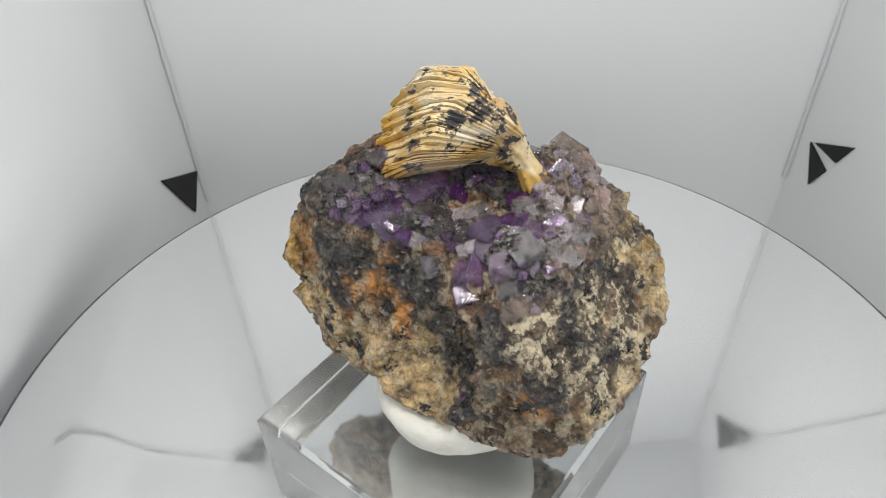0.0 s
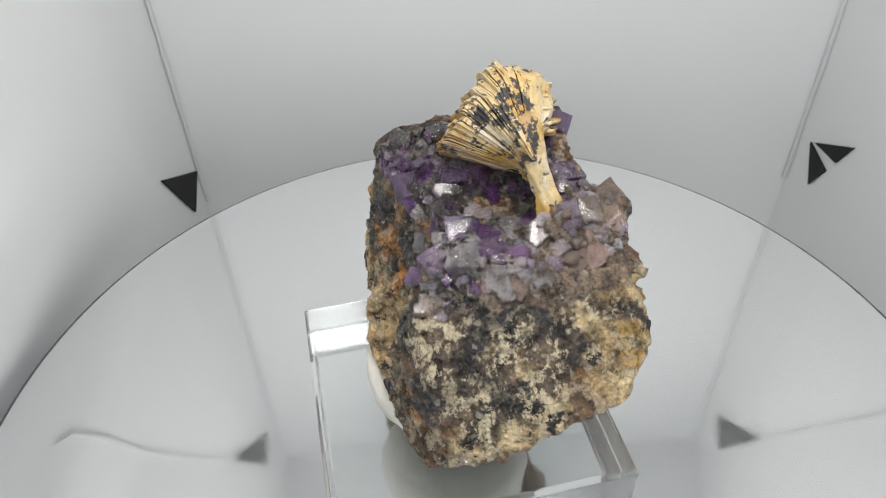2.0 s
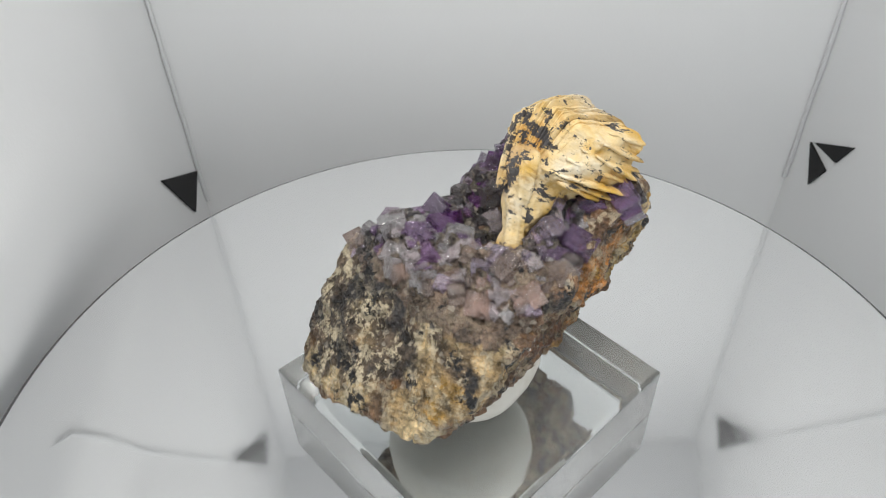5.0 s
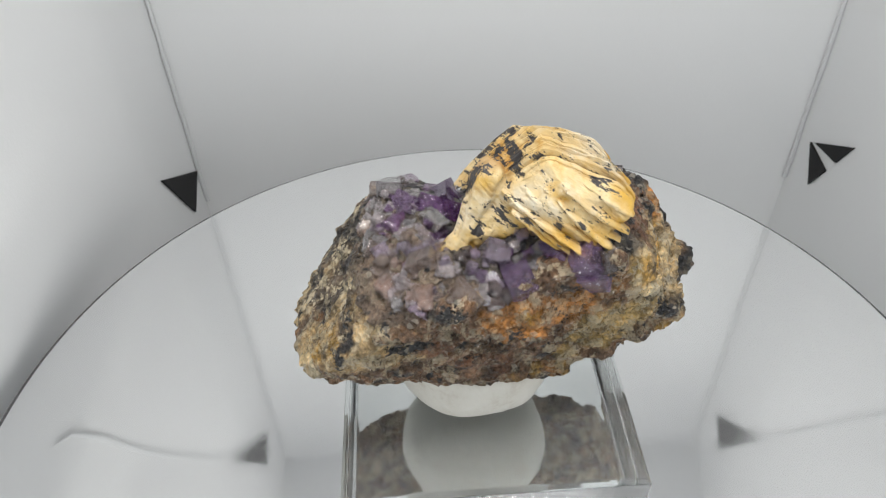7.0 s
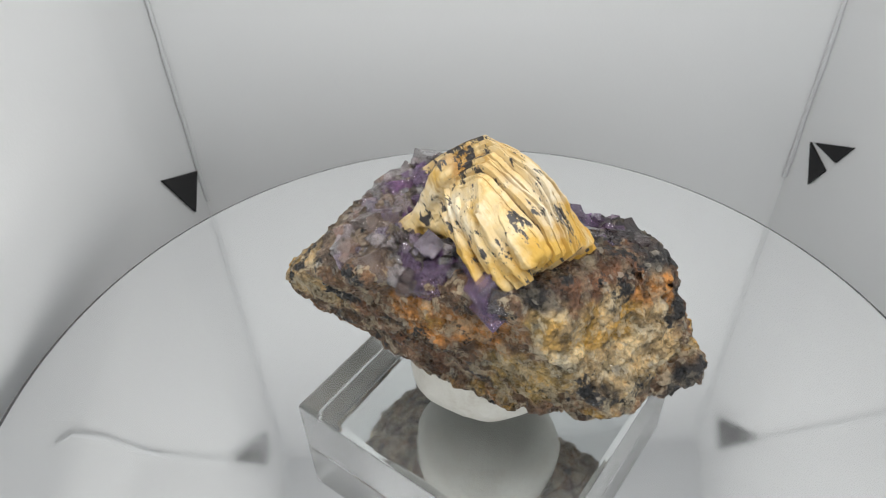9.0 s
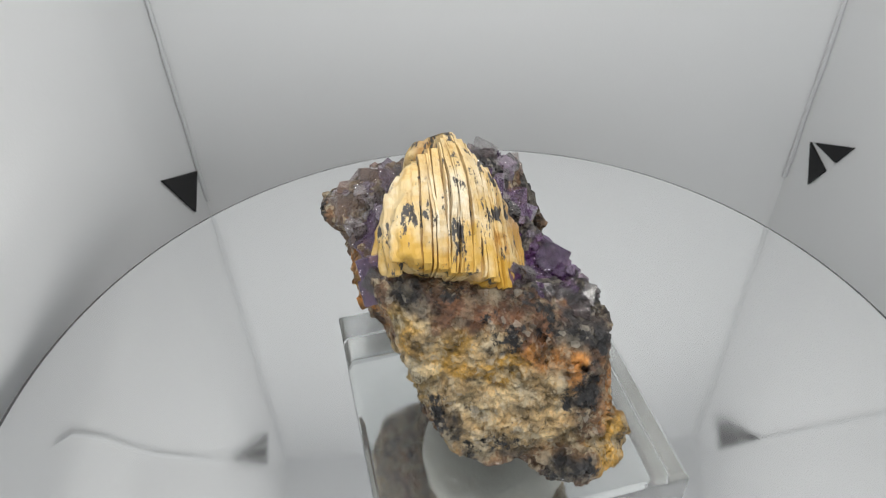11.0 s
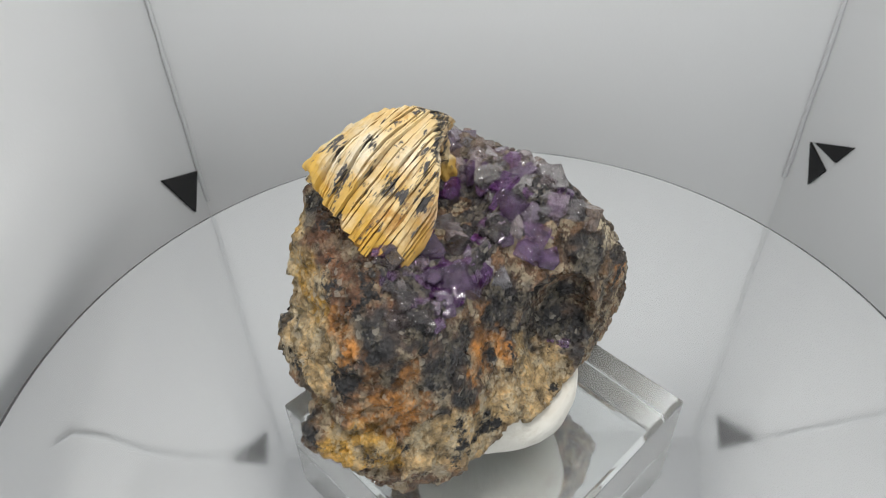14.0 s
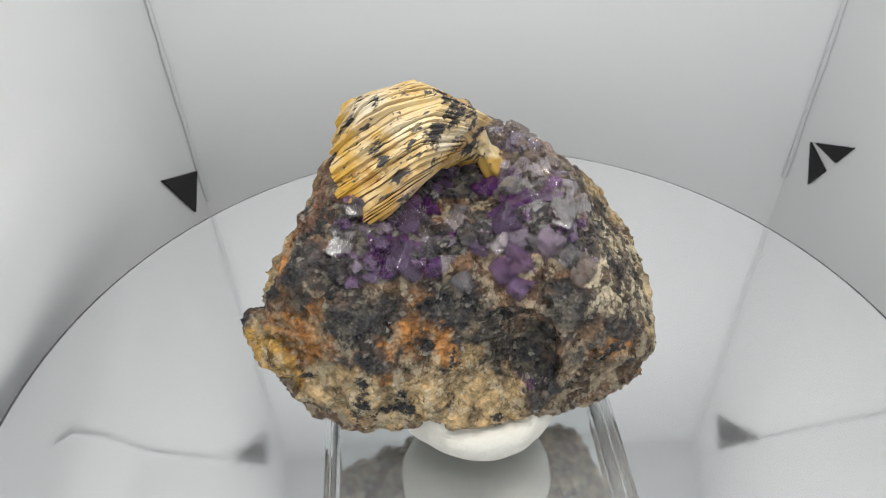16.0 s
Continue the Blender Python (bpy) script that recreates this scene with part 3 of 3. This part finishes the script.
def surface(f, lo, hi, h):
    """Vertices and quads of the zero surface of f on a grid (naive surface nets)."""
    ax = [np.arange(a, b, h) for a, b in zip(lo, hi)]
    g = np.stack(np.meshgrid(*ax, indexing="ij"), -1)
    s = np.concatenate([f(g[i:i + 16]) for i in range(0, len(g), 16)])
    c = np.zeros(tuple(k - 1 for k in s.shape) + (3,))
    n = np.zeros(c.shape[:3])
    off = [(x, y, z) for x in (0, 1) for y in (0, 1) for z in (0, 1)]
    cut = lambda a: s[a[0]:s.shape[0] - 1 + a[0], a[1]:s.shape[1] - 1 + a[1], a[2]:s.shape[2] - 1 + a[2]]
    for a in off:
        for k in range(3):
            if a[k] == 0:
                b = tuple(v + (1 if i == k else 0) for i, v in enumerate(a))
                u, w = cut(a), cut(b)
                m = (u < 0) != (w < 0)
                t = np.where(m, u / np.where(m, u - w, 1), 0)
                for i in range(3):
                    c[..., i] += m * (a[i] + (t if i == k else 0))
                n += m
    act = n > 0
    idx = -np.ones(n.shape, np.int64)
    idx[act] = np.arange(act.sum())
    base = np.stack(np.meshgrid(*[np.arange(k) for k in n.shape], indexing="ij"), -1)
    v = (base[act] + c[act] / n[act][:, None]) * h + np.array(lo)
    quads = []
    for k in range(3):
        i, j = (k + 1) % 3, (k + 2) % 3
        a = [slice(1, -1)] * 3
        a[k] = slice(0, s.shape[k] - 1)
        b = list(a)
        b[k] = slice(1, s.shape[k])
        inn, out = s[tuple(a)] < 0, s[tuple(b)] < 0
        at = np.argwhere(inn != out) + 1
        at[:, k] -= 1
        flip = inn[inn != out]
        e = np.zeros((4, 3), int)
        e[1, i] = e[2, i] = e[2, j] = e[3, j] = -1
        q = np.stack([idx[tuple((at + d).T)] for d in e], 1)
        quads.append(np.where(flip[:, None], q, q[:, ::-1]))
    return v, np.concatenate(quads)


# cracks and steps: two ends and a radius, in millimetres
CRACKS = [
    (0.6, -11.6, 35.8, -0.3, -14.2, 27.5, 0.75),
    (-0.3, -14.2, 27.5, -0.8, -16.2, 18.4, 0.85),
    (-23.8, 10.4, 30.5, -20.2, 2.2, 28.8, 0.5),
    (-20.6, 3.2, 29.9, -16.6, -2.3, 31.6, 0.5),
    (14.9, -5.0, 37.0, 18.3, -7.2, 32.0, 0.35),
    (-10.0, -3.9, 35.8, -6.0, -10.7, 29.2, 0.6),
    (-14.5, 10.4, 42.2, -21.7, 8.9, 36.8, 0.9),
    (4.2, 13.0, 34.3, 1.8, 15.0, 36.8, 0.7),
    (-4.6, 18.6, 42.9, -18.0, 9.0, 40.8, 0.6),
    (-23.0, 8.0, 34.3, -22.8, 4.7, 23.1, 0.6),
    (12.7, -2.3, 41.1, 17.3, -2.8, 36.1, 0.4),
]
# knobs: middle and half sizes
KNOBS = [
    (-20.96, 10.21, 28.2, 3.71, 4.83, 2.59), (-19.96, 5.95, 23.52, 3.73, 3.57, 2.67), (10.07, 8.9, 41.82, 2.66, 1.97, 1.94),
]


def rock_shape(p):
    w = p + 0.8 * np.stack([fbm(p, 7.0, 11 + 5 * k, 2) for k in range(3)], -1)
    s = np.minimum(np.minimum(convex(w, LOBE_WEST, 0.5), convex(w, LOBE_EAST, 0.5)), convex(w, LOBE_RIM, 0.5))
    for x, y, z, rx, ry, rz in HOLLOWS:
        s = np.maximum(s, (1 - np.sqrt((((w - (x, y, z)) / (rx, ry, rz)) ** 2).sum(-1))) * (rx + ry + rz) / 3)
    for x, y, z, rx, ry, rz in KNOBS:
        s = np.minimum(s, (np.sqrt((((w - (x, y, z)) / (rx, ry, rz)) ** 2).sum(-1)) - 1) * rz)
    for x0, y0, z0, x1, y1, z1, r in CRACKS:
        a, e = np.array((x0, y0, z0)), np.array((x1 - x0, y1 - y0, z1 - z0))
        t = np.clip(((w - a) @ e) / (e @ e), 0, 1)
        s = np.maximum(s, 0.8 * (r - np.sqrt(((w - a - t[..., None] * e) ** 2).sum(-1))))
    s = s + 0.35 * fbm(p, 3.0, 40, 2)
    ridge = np.abs(fbm(p * (1, 1, 1.7), 4.5, 70, 3))
    return s - 0.45 + 0.9 * np.maximum(0, 0.22 - ridge)


def fan_shape(p):
    return np.minimum(convex(p, FAN_HEAD, 0.3) - 0.5, convex(p, FAN_STEM, 0.3) + 0.25)


specimen = tagged(new("mineral_specimen"), "rough mineral rock with purple crystals and a tan bladed fan", "mineral")
specimen.matrix_world = pose(0, 0, TOP)


def colour_layer(me, name, rgb):
    a = me.color_attributes.new(name, "FLOAT_COLOR", "POINT")
    a.data.foreach_set("color", np.concatenate([rgb, np.ones((len(rgb), 1))], 1).astype(np.float32).ravel())


def value_layer(me, name, v):
    me.attributes.new(name, "FLOAT", "POINT").data.foreach_set("value", v.astype(np.float32))


def cells(p, size, seed):
    """Facet-like relief: each point takes the height of its nearest cell's own tilted plane."""
    q = p / size
    base = np.floor(q).astype(np.int64)
    best = np.full(len(p), 9.0)
    out = np.zeros(len(p))
    for k in range(27):
        c = base + (k % 3 - 1, k // 3 % 3 - 1, k // 9 - 1)
        h = (c[:, 0] * 73856093 ^ c[:, 1] * 19349663 ^ c[:, 2] * 83492791 ^ seed * 2654435) & 0x7FFFFFFF
        h = (h * 1103515245 + 12345) & 0x7FFFFFFF
        rnd = [((h >> s) & 0x3FF) / 1023.0 for s in (4, 11, 18)]
        d = q - (c + 0.5 + 0.8 * (np.stack(rnd, 1) - 0.5))
        dist = (d * d).sum(1)
        near = dist < best
        best = np.where(near, dist, best)
        tilt = (np.stack([rnd[2], rnd[0], rnd[1]], 1) - 0.5) * 2.2
        out = np.where(near, (d * tilt).sum(1) + (rnd[0] - 0.5) * 0.9, out)
    return out


def mineral_zones(v):
    """Base colour and share of cream grains for each vertex: ragged patches round the zones' middles."""
    p = v + np.stack([0.9 * fbm(v, 3.2, 80 + 7 * k, 5) + 0.8 * fbm(v, 1.1, 180 + 7 * k, 2) for k in range(3)], -1)
    w0 = math.exp(0.12 / 0.13)
    colour, grains, weight = np.zeros((len(v), 3)) + w0 * np.array((0.17, 0.10, 0.06)), np.full(len(v), 0.5 * w0), np.full(len(v), w0)
    for spots, rgb, g in ((ORANGE_SOUTH + ORANGE_NORTH, (0.37, 0.165, 0.045), 0.3), (TAN_SOUTH + TAN_NORTH, (0.41, 0.295, 0.155), 0.5), (DARK_SOUTH_EAST + DARK_SOUTH_WEST + DARK_NORTH_EAST + DARK_NORTH_WEST, (0.034, 0.033, 0.036), 0.12),
                          (BROWN, (0.13, 0.082, 0.047), 0.4), (CREAM, (0.55, 0.43, 0.25), 0.7), (MOTTLED, (0.10, 0.076, 0.056), 1.0),
                          (YELLOW, (0.44, 0.26, 0.06), 0.4), (RUST, (0.13, 0.062, 0.034), 0.15), (OLIVE, (0.40, 0.275, 0.105), 0.5)):
        for x, y, z, r in spots:
            d = np.sqrt(((p - (x, y, z)) ** 2).sum(1))
            w = np.exp(np.clip(1.05 - 0.75 * d / r, -3, 1) / 0.13)
            colour += w[:, None] * rgb
            grains += w * g
            weight += w
    # the drusy top: fine dark glassy grains between the crystals
    w = np.where((v[:, 2] + 0.6 * fbm(v, 2.0, 170, 3) > 39.2) & bed(v[:, 0], v[:, 1]), math.exp(1.1 / 0.13), 0)
    rosy = np.clip((v[:, 0] - 5) / 6, 0, 1)[:, None]
    colour += w[:, None] * ((1 - rosy) * np.array((0.052, 0.047, 0.052)) + rosy * np.array((0.15, 0.11, 0.085)))
    grains += w * 0.14
    weight += w
    return colour / weight[:, None], grains / weight


def bed(x, y):
    """Where crystals grow, seen from above."""
    return (y < 13 + 0.3 * x) & ((x - 1) ** 2 / 19 ** 2 + (y + 1) ** 2 / 13 ** 2 < 1) & (x > -17)


def build_matrix():
    v, q = surface(rock_shape, (-32, -26, 17), (30, 30, 50), 0.26)
    ob = part("matrix", ((v * 0.001).tolist(), [], q.tolist()), M_ROCK, specimen, "dark, tan and rust rock matrix", smooth=True)
    rgb, g = mineral_zones(v)
    colour_layer(ob.data, "mineral", rgb)
    value_layer(ob.data, "speckle", g)
    nrm = np.zeros(len(v) * 3)
    ob.data.vertices.foreach_get("normal", nrm)
    warp = v + 0.5 * np.stack([fbm(v, 1.5, 130 + k, 2) for k in range(3)], -1)
    rough = 0.29 * cells(warp, 2.6, 3) + 0.27 * cells(warp, 1.15, 8) + 0.12 * fbm(v, 0.7, 150, 2)
    layers = np.clip((v[:, 1] - 4) / 4, 0, 1) * np.clip((41 - v[:, 2]) / 3, 0, 1)
    rough += 0.55 * layers * cells(warp * (0.45, 0.45, 1.7) + 7, 2.0, 21)
    v = v + nrm.reshape(-1, 3) * rough[:, None]
    ob.data.vertices.foreach_set("co", (v * 0.001).ravel())
    ob.data.update()
    return v


matrix_v = build_matrix()

# ---- putty ----
def putty_mesh():
    bm = lathe_bm([(0.0068, 0.0), (0.0093, 0.0011), (0.0107, 0.0028), (0.0112, 0.0050), (0.0110, 0.0080), (0.0102, 0.0110), (0.0084, 0.0132)], 72)
    for v in bm.verts:
        w = noise.noise(v.co * 220) * 0.0005 + noise.noise(v.co * 700) * 0.00015
        v.co += Vector((v.co.x, v.co.y, 0)).normalized() * w * min(1, v.co.z / 0.002)
        # pressed flat under the rock: no higher than a little way into its underside
        foot = np.array((v.co.x - 0.0020, v.co.y - 0.0026, 0.0102)) * 1000
        column = foot + np.arange(0, 15, 0.25)[:, None] * (0, 0, 1)
        inside = rock_shape(column) < -0.8
        v.co.z = min(v.co.z, np.argmax(inside) * 0.00025 if inside.any() else 0.0075)
    return bm


PUTTY = pose(-0.0020, -0.0026, TOP + 0.0102)
putty = tagged(part("putty", putty_mesh(), M_PUTTY, smooth=True), "white adhesive putty pad pressed under the rock", "putty")
putty.matrix_world = PUTTY

HEART = np.array((3.5, 5.6, 45.2))


# ends of the loose blades on the broad face, in millimetres
FACE_BLADES = [
    (2.6, 7.1, 49.9, -0.6, 15.2, 45.4), (1.6, 9.2, 50.6, -2.0, 15.2, 46.1), (0.7, 10.5, 51.2, -3.7, 16.1, 46.4), (-0.2, 12.5, 51.6, -4.4, 16.5, 47.3),
    (2.9, 8.7, 48.6, -0.6, 13.0, 44.3), (-2.3, 12.7, 51.7, -4.9, 16.6, 49.0), (0.2, 12.0, 50.4, -2.8, 16.2, 45.9), (2.2, 8.0, 48.9, -0.4, 14.0, 44.8),
]


def coat(v):
    """Share of dark crust on the fan."""
    out = np.zeros(len(v))
    for x, y, z, r in CRUST:
        out = np.maximum(out, np.clip(1.7 - 0.9 * np.linalg.norm(v - (x, y, z), axis=1) / r, 0, 1.3))
    return out


def ochre(v):
    """Share of iron stain: grows towards the feet of the blades."""
    return np.clip(((v - HEART) @ RUN - 3.0) / 9.0, 0, 1)


def fan_core(p):
    """The solid heart of the fan: bare on its broad face and its stem, cut back where the blades stand."""
    d = p - HEART
    angle = np.degrees(np.arctan2(d @ ASIDE, d @ RISE))
    foot, tip = np.array((7.3, 4.7, 41.8)), np.array((2.4, 5.2, 50.5))
    t = np.clip(((p - foot) @ (tip - foot)) / ((tip - foot) @ (tip - foot)), 0, 1)
    around = p - foot - t[..., None] * (tip - foot)
    ribs = 0.16 * np.sin(7 * np.arctan2(around @ np.array((0, 1.0, 0)), around @ np.array((0.87, 0, 0.49))) + 4 * t)
    stem = np.linalg.norm(around, axis=-1) - (1.15 + 2.2 * np.maximum(0, 0.28 - t) + 1.3 * np.maximum(0, t - 0.45)) + ribs + 0.2 * fbm(p, 1.2, 61, 3)
    return np.minimum(stem, fan_shape(p) + 0.8 * fan_cut(p) + 0.3 * fbm(p, 1.4, 60, 3) + 0.12 * np.sin(angle * 0.55 + 3 * fbm(p, 3.0, 66, 2)))


def fan_cut(p):
    d = p - HEART
    angle = np.degrees(np.arctan2(d @ ASIDE, d @ RISE))
    return np.clip((3 - angle) / 7, 0, 1) * np.clip(((p - (5.0, 5.2, 46.0)) @ RISE) / 2.0, 0, 1)


def build_fan():
    root = part("barite_fan", surface_part(fan_core, (-16, -8, 36), (16, 24, 60), 0.28), M_BARITE, specimen, "cream and ochre bladed fan", smooth=True)
    vs = np.array([tuple(x.co) for x in root.data.vertices]) * 1000
    value_layer(root.data, "coat", coat(vs))
    value_layer(root.data, "ochre", np.maximum(ochre(vs), np.clip((45.5 - vs[:, 2]) / 3, 0, 0.8)))
    value_layer(root.data, "rust", np.clip(fan_cut(vs) * 0.7, 0, 0.5))
    rng = np.random.default_rng(5)
    ns, nr = 64, 8
    edges = np.cumsum(rng.choice((0.4, 0.6, 0.9, 1.4, 2.2), 58))
    edges = -105 + 112 * edges / edges[-1]
    for k, (a0, a1) in enumerate(zip(edges, edges[1:])):
        mid, half = radians((a0 + a1) / 2), radians((a1 - a0) / 2) * 1.03
        s = np.linspace(-11, 19, ns)
        way = math.cos(mid) * RISE + math.sin(mid) * ASIDE
        steps = np.arange(0, 18, 0.15)
        pts = HEART + s[:, None, None] * RUN + steps[None, :, None] * way
        inside = fan_shape(pts) < 0
        reach = np.where(inside.any(1), steps[inside.shape[1] - 1 - inside[:, ::-1].argmax(1)], 0)
        ok = np.where(reach > 1.2)[0]
        if len(ok) < 5:
            continue
        s, reach = s[ok[0]:ok[-1] + 1], np.maximum(reach[ok[0]:ok[-1] + 1], 0.6)
        t = np.linspace(0, 1, len(s))
        reach = reach * rng.uniform(0.965, 1.02) + 0.16 * np.interp(t, np.linspace(0, 1, 9), rng.uniform(-1, 1, 9))
        ends = np.minimum(1, np.minimum(t / 0.05, (1 - t) / 0.06) * 0.5 + 0.5)
        reach = reach * ends
        if a0 > 4:
            reach = np.maximum(reach - 0.9, 0.5)
            s = s - 0.7
        f = np.linspace(0.25, 1.0, nr)
        rows = []
        for side in (-1, 1):
            thick = half * (1 - 0.18 * f ** 9)
            ang = mid + side * thick[None, :] + 0.012 * np.sin(4 * t[:, None] + k)
            r = reach[:, None] * f[None, :]
            p = HEART + s[:, None, None] * RUN + r[..., None] * (np.cos(ang)[..., None] * RISE + np.sin(ang)[..., None] * ASIDE)
            p = p + 0.07 * np.stack([fbm(p + 50 * k, 1.6, 90 + c, 2) for c in range(3)], -1)
            rows.append(p.reshape(-1, 3))
        n = len(s)
        v = np.concatenate(rows)
        idx = lambda side, i, j: side * n * nr + i * nr + j
        fs = []
        for i in range(n - 1):
            for j in range(nr - 1):
                fs.append((idx(0, i, j), idx(0, i + 1, j), idx(0, i + 1, j + 1), idx(0, i, j + 1)))
                fs.append((idx(1, i, j), idx(1, i, j + 1), idx(1, i + 1, j + 1), idx(1, i + 1, j)))
            for j, w in ((0, 1), (nr - 1, 0)):
                q = (idx(0, i, j), idx(1, i, j), idx(1, i + 1, j), idx(0, i + 1, j))
                fs.append(q if w else q[::-1])
        for j in range(nr - 1):
            fs.append((idx(0, 0, j), idx(0, 0, j + 1), idx(1, 0, j + 1), idx(1, 0, j)))
            fs.append((idx(0, n - 1, j), idx(1, n - 1, j), idx(1, n - 1, j + 1), idx(0, n - 1, j + 1)))
        blade = part("blade", ((v * 0.001).tolist(), [], fs), M_BARITE, root)
        value_layer(blade.data, "coat", coat(v))
        value_layer(blade.data, "ochre", ochre(v))
        value_layer(blade.data, "rust", 0.75 * np.clip((50 + 2 * fbm(v, 2.5, 300, 3) - v[:, 2]) / 4, 0, 1) * np.clip((6.5 - v[:, 1]) / 4, 0, 1))
    # loose blades that lie across the broad face
    for k, (x0, y0, z0, x1, y1, z1) in enumerate(FACE_BLADES):
        a, c = np.array((x0, y0, z0)), np.array((x1, y1, z1))
        along, out = c - a, np.array((0.55, 0.62, 0.55))
        long = np.linalg.norm(along)
        along = along / long
        flat = np.cross(along, out)
        flat /= np.linalg.norm(flat)
        out = np.cross(flat, along)
        lean = flat * 0.55 + out * 0.83
        across = np.cross(along, lean)
        n, ring = 14, 8
        v, fs = [], []
        for i in range(n):
            t = i / (n - 1)
            w = (0.75 + 0.25 * rng.uniform()) * math.sin(math.pi * (0.06 + 0.80 * t)) ** 0.6
            for j in range(ring):
                g = 2 * math.pi * j / ring
                p = a + along * long * 1.08 * t + lean * (1.15 * w * math.cos(g)) + across * (0.38 * w * math.sin(g)) + out * 0.5
                v.append(p)
        v = np.array(v)
        v += 0.1 * np.stack([fbm(v, 0.9, 200 + 3 * k + m, 2) for m in range(3)], -1)
        for i in range(n - 1):
            for j in range(ring):
                fs.append((i * ring + j, i * ring + (j + 1) % ring, (i + 1) * ring + (j + 1) % ring, (i + 1) * ring + j))
        fs += [tuple(range(ring))[::-1], tuple((n - 1) * ring + j for j in range(ring))]
        blade = part("blade", ((v * 0.001).tolist(), [], fs), M_BARITE, root, smooth=True)
        value_layer(blade.data, "coat", coat(v) * 0.3)
        value_layer(blade.data, "ochre", ochre(v))


def surface_part(shape, lo, hi, h):
    v, q = surface(shape, lo, hi, h)
    return (v * 0.001).tolist(), [], q.tolist()


build_fan()


# ---- crystals ----
def crystal_mesh(seed):
    """A blocky cleaved crystal about one unit wide: a few cubes grown through each other in steps, with cut corners."""
    rng = random.Random(seed)
    bm = bmesh.new()
    for k in range(rng.choice((2, 3, 3, 4))):
        one = bmesh.new()
        size = rng.uniform(0.75, 0.95) if k == 0 else rng.uniform(0.38, 0.7)
        at = Vector((0, 0, 0)) if k == 0 else Vector([rng.uniform(-0.34, 0.34) for _ in range(3)])
        bmesh.ops.create_cube(one, size=size)
        for v in one.verts:
            v.co = Vector([c * rng.uniform(0.9, 1.1) for c in v.co])
        for _ in range(rng.choice((1, 2, 3))):
            n = Vector([rng.choice((-1, 1)) * rng.uniform(0.35, 1) for _ in range(3)]).normalized()
            cut = bmesh.ops.bisect_plane(one, geom=one.verts[:] + one.edges[:] + one.faces[:], plane_co=n * size * rng.uniform(0.46, 0.64), plane_no=n, clear_outer=True)
            rim = [e for e in cut["geom_cut"] if isinstance(e, bmesh.types.BMEdge)]
            if rim:
                bmesh.ops.contextual_create(one, geom=rim)
        bmesh.ops.bevel(one, geom=one.edges[:], offset=0.022, segments=1, affect="EDGES")
        made = {v: bm.verts.new(v.co + at) for v in one.verts}
        for face in one.faces:
            bm.faces.new([made[v] for v in face.verts])
        one.free()
    me = bpy.data.meshes.new("crystal")
    bm.to_mesh(me)
    bm.free()
    return me


CRYSTALS = {m.name: [] for m in (M_DEEP, M_PURPLE, M_LILAC, M_PALE, M_PINK, M_SMOKY)}
for m in (M_DEEP, M_PURPLE, M_LILAC, M_PALE, M_PINK, M_SMOKY):
    for seed in range(10):
        me = crystal_mesh(seed)
        me.materials.append(m)
        CRYSTALS[m.name].append(me)


def place_crystal(rng, material, at, size, sink=0.3):
    ob = new("crystal", rng.choice(CRYSTALS[material.name]))
    ob.parent = specimen
    s = size * 0.001
    turn = Euler([rng.uniform(-0.55, 0.55) for _ in range(2)] + [rng.uniform(0, 6.28)])
    spot = Vector(at) * 0.001 - Vector((0, 0, s * sink))
    ob.matrix_local = Matrix.LocRotScale(spot, turn, (s * rng.uniform(0.85, 1.15), s * rng.uniform(0.85, 1.15), s * rng.uniform(0.8, 1.1)))
    return ob


def build_crystals():
    rng = random.Random(3)
    taken = []
    for spots, m in ((DEEP, M_DEEP), (PURPLE, M_PURPLE), (PALE, M_PALE), (LILAC, M_LILAC), (PINK, M_PINK), (SMOKY, M_SMOKY)):
        for x, y, z, size in spots:
            place_crystal(rng, m, (x, y, z), size, 0.0)
            taken.append((x, y, size))
    top = matrix_v[matrix_v[:, 2] > 40.0 + 1.3 * np.clip((matrix_v[:, 0] + 4) / 8, 0, 1)]
    order = list(range(len(top)))
    rng.shuffle(order)
    made = 0
    for i in order:
        x, y, z = top[i]
        if not bed(x, y):
            continue
        size = rng.choice((1.0, 1.3, 1.6, 2.0, 2.4))
        if any((x - a) ** 2 + (y - b) ** 2 < (0.30 * (size + c)) ** 2 for a, b, c in taken):
            continue
        if x > 8:
            m = rng.choice((M_PINK, M_PALE, M_LILAC, M_PALE, M_PINK, M_PALE))
        elif x > -2:
            m = rng.choice((M_LILAC, M_PALE, M_PURPLE, M_SMOKY, M_PALE, M_PURPLE, M_LILAC))
        else:
            m = rng.choice((M_SMOKY, M_PURPLE, M_LILAC, M_PURPLE, M_DEEP, M_SMOKY))
        place_crystal(rng, m, (x, y, z), size * (1.2 if x > 8 else 1.15), 0.38)
        taken.append((x, y, size))
        made += 1
        if made >= 235:
            break


build_crystals()


# ---- motion ----
def motions():
    turn = lambda t: Matrix.Rotation(radians(RATE * t), 4, "Z")
    rows = [0.5 * k for k in range(33)]
    for ob, base in ((turntable, pose(0, 0, 0)), (stand, pose(0, 0, TOP)), (putty, PUTTY), (specimen, pose(0, 0, TOP))):
        walk(ob, [(t, turn(t) @ base) for t in rows])


motions()
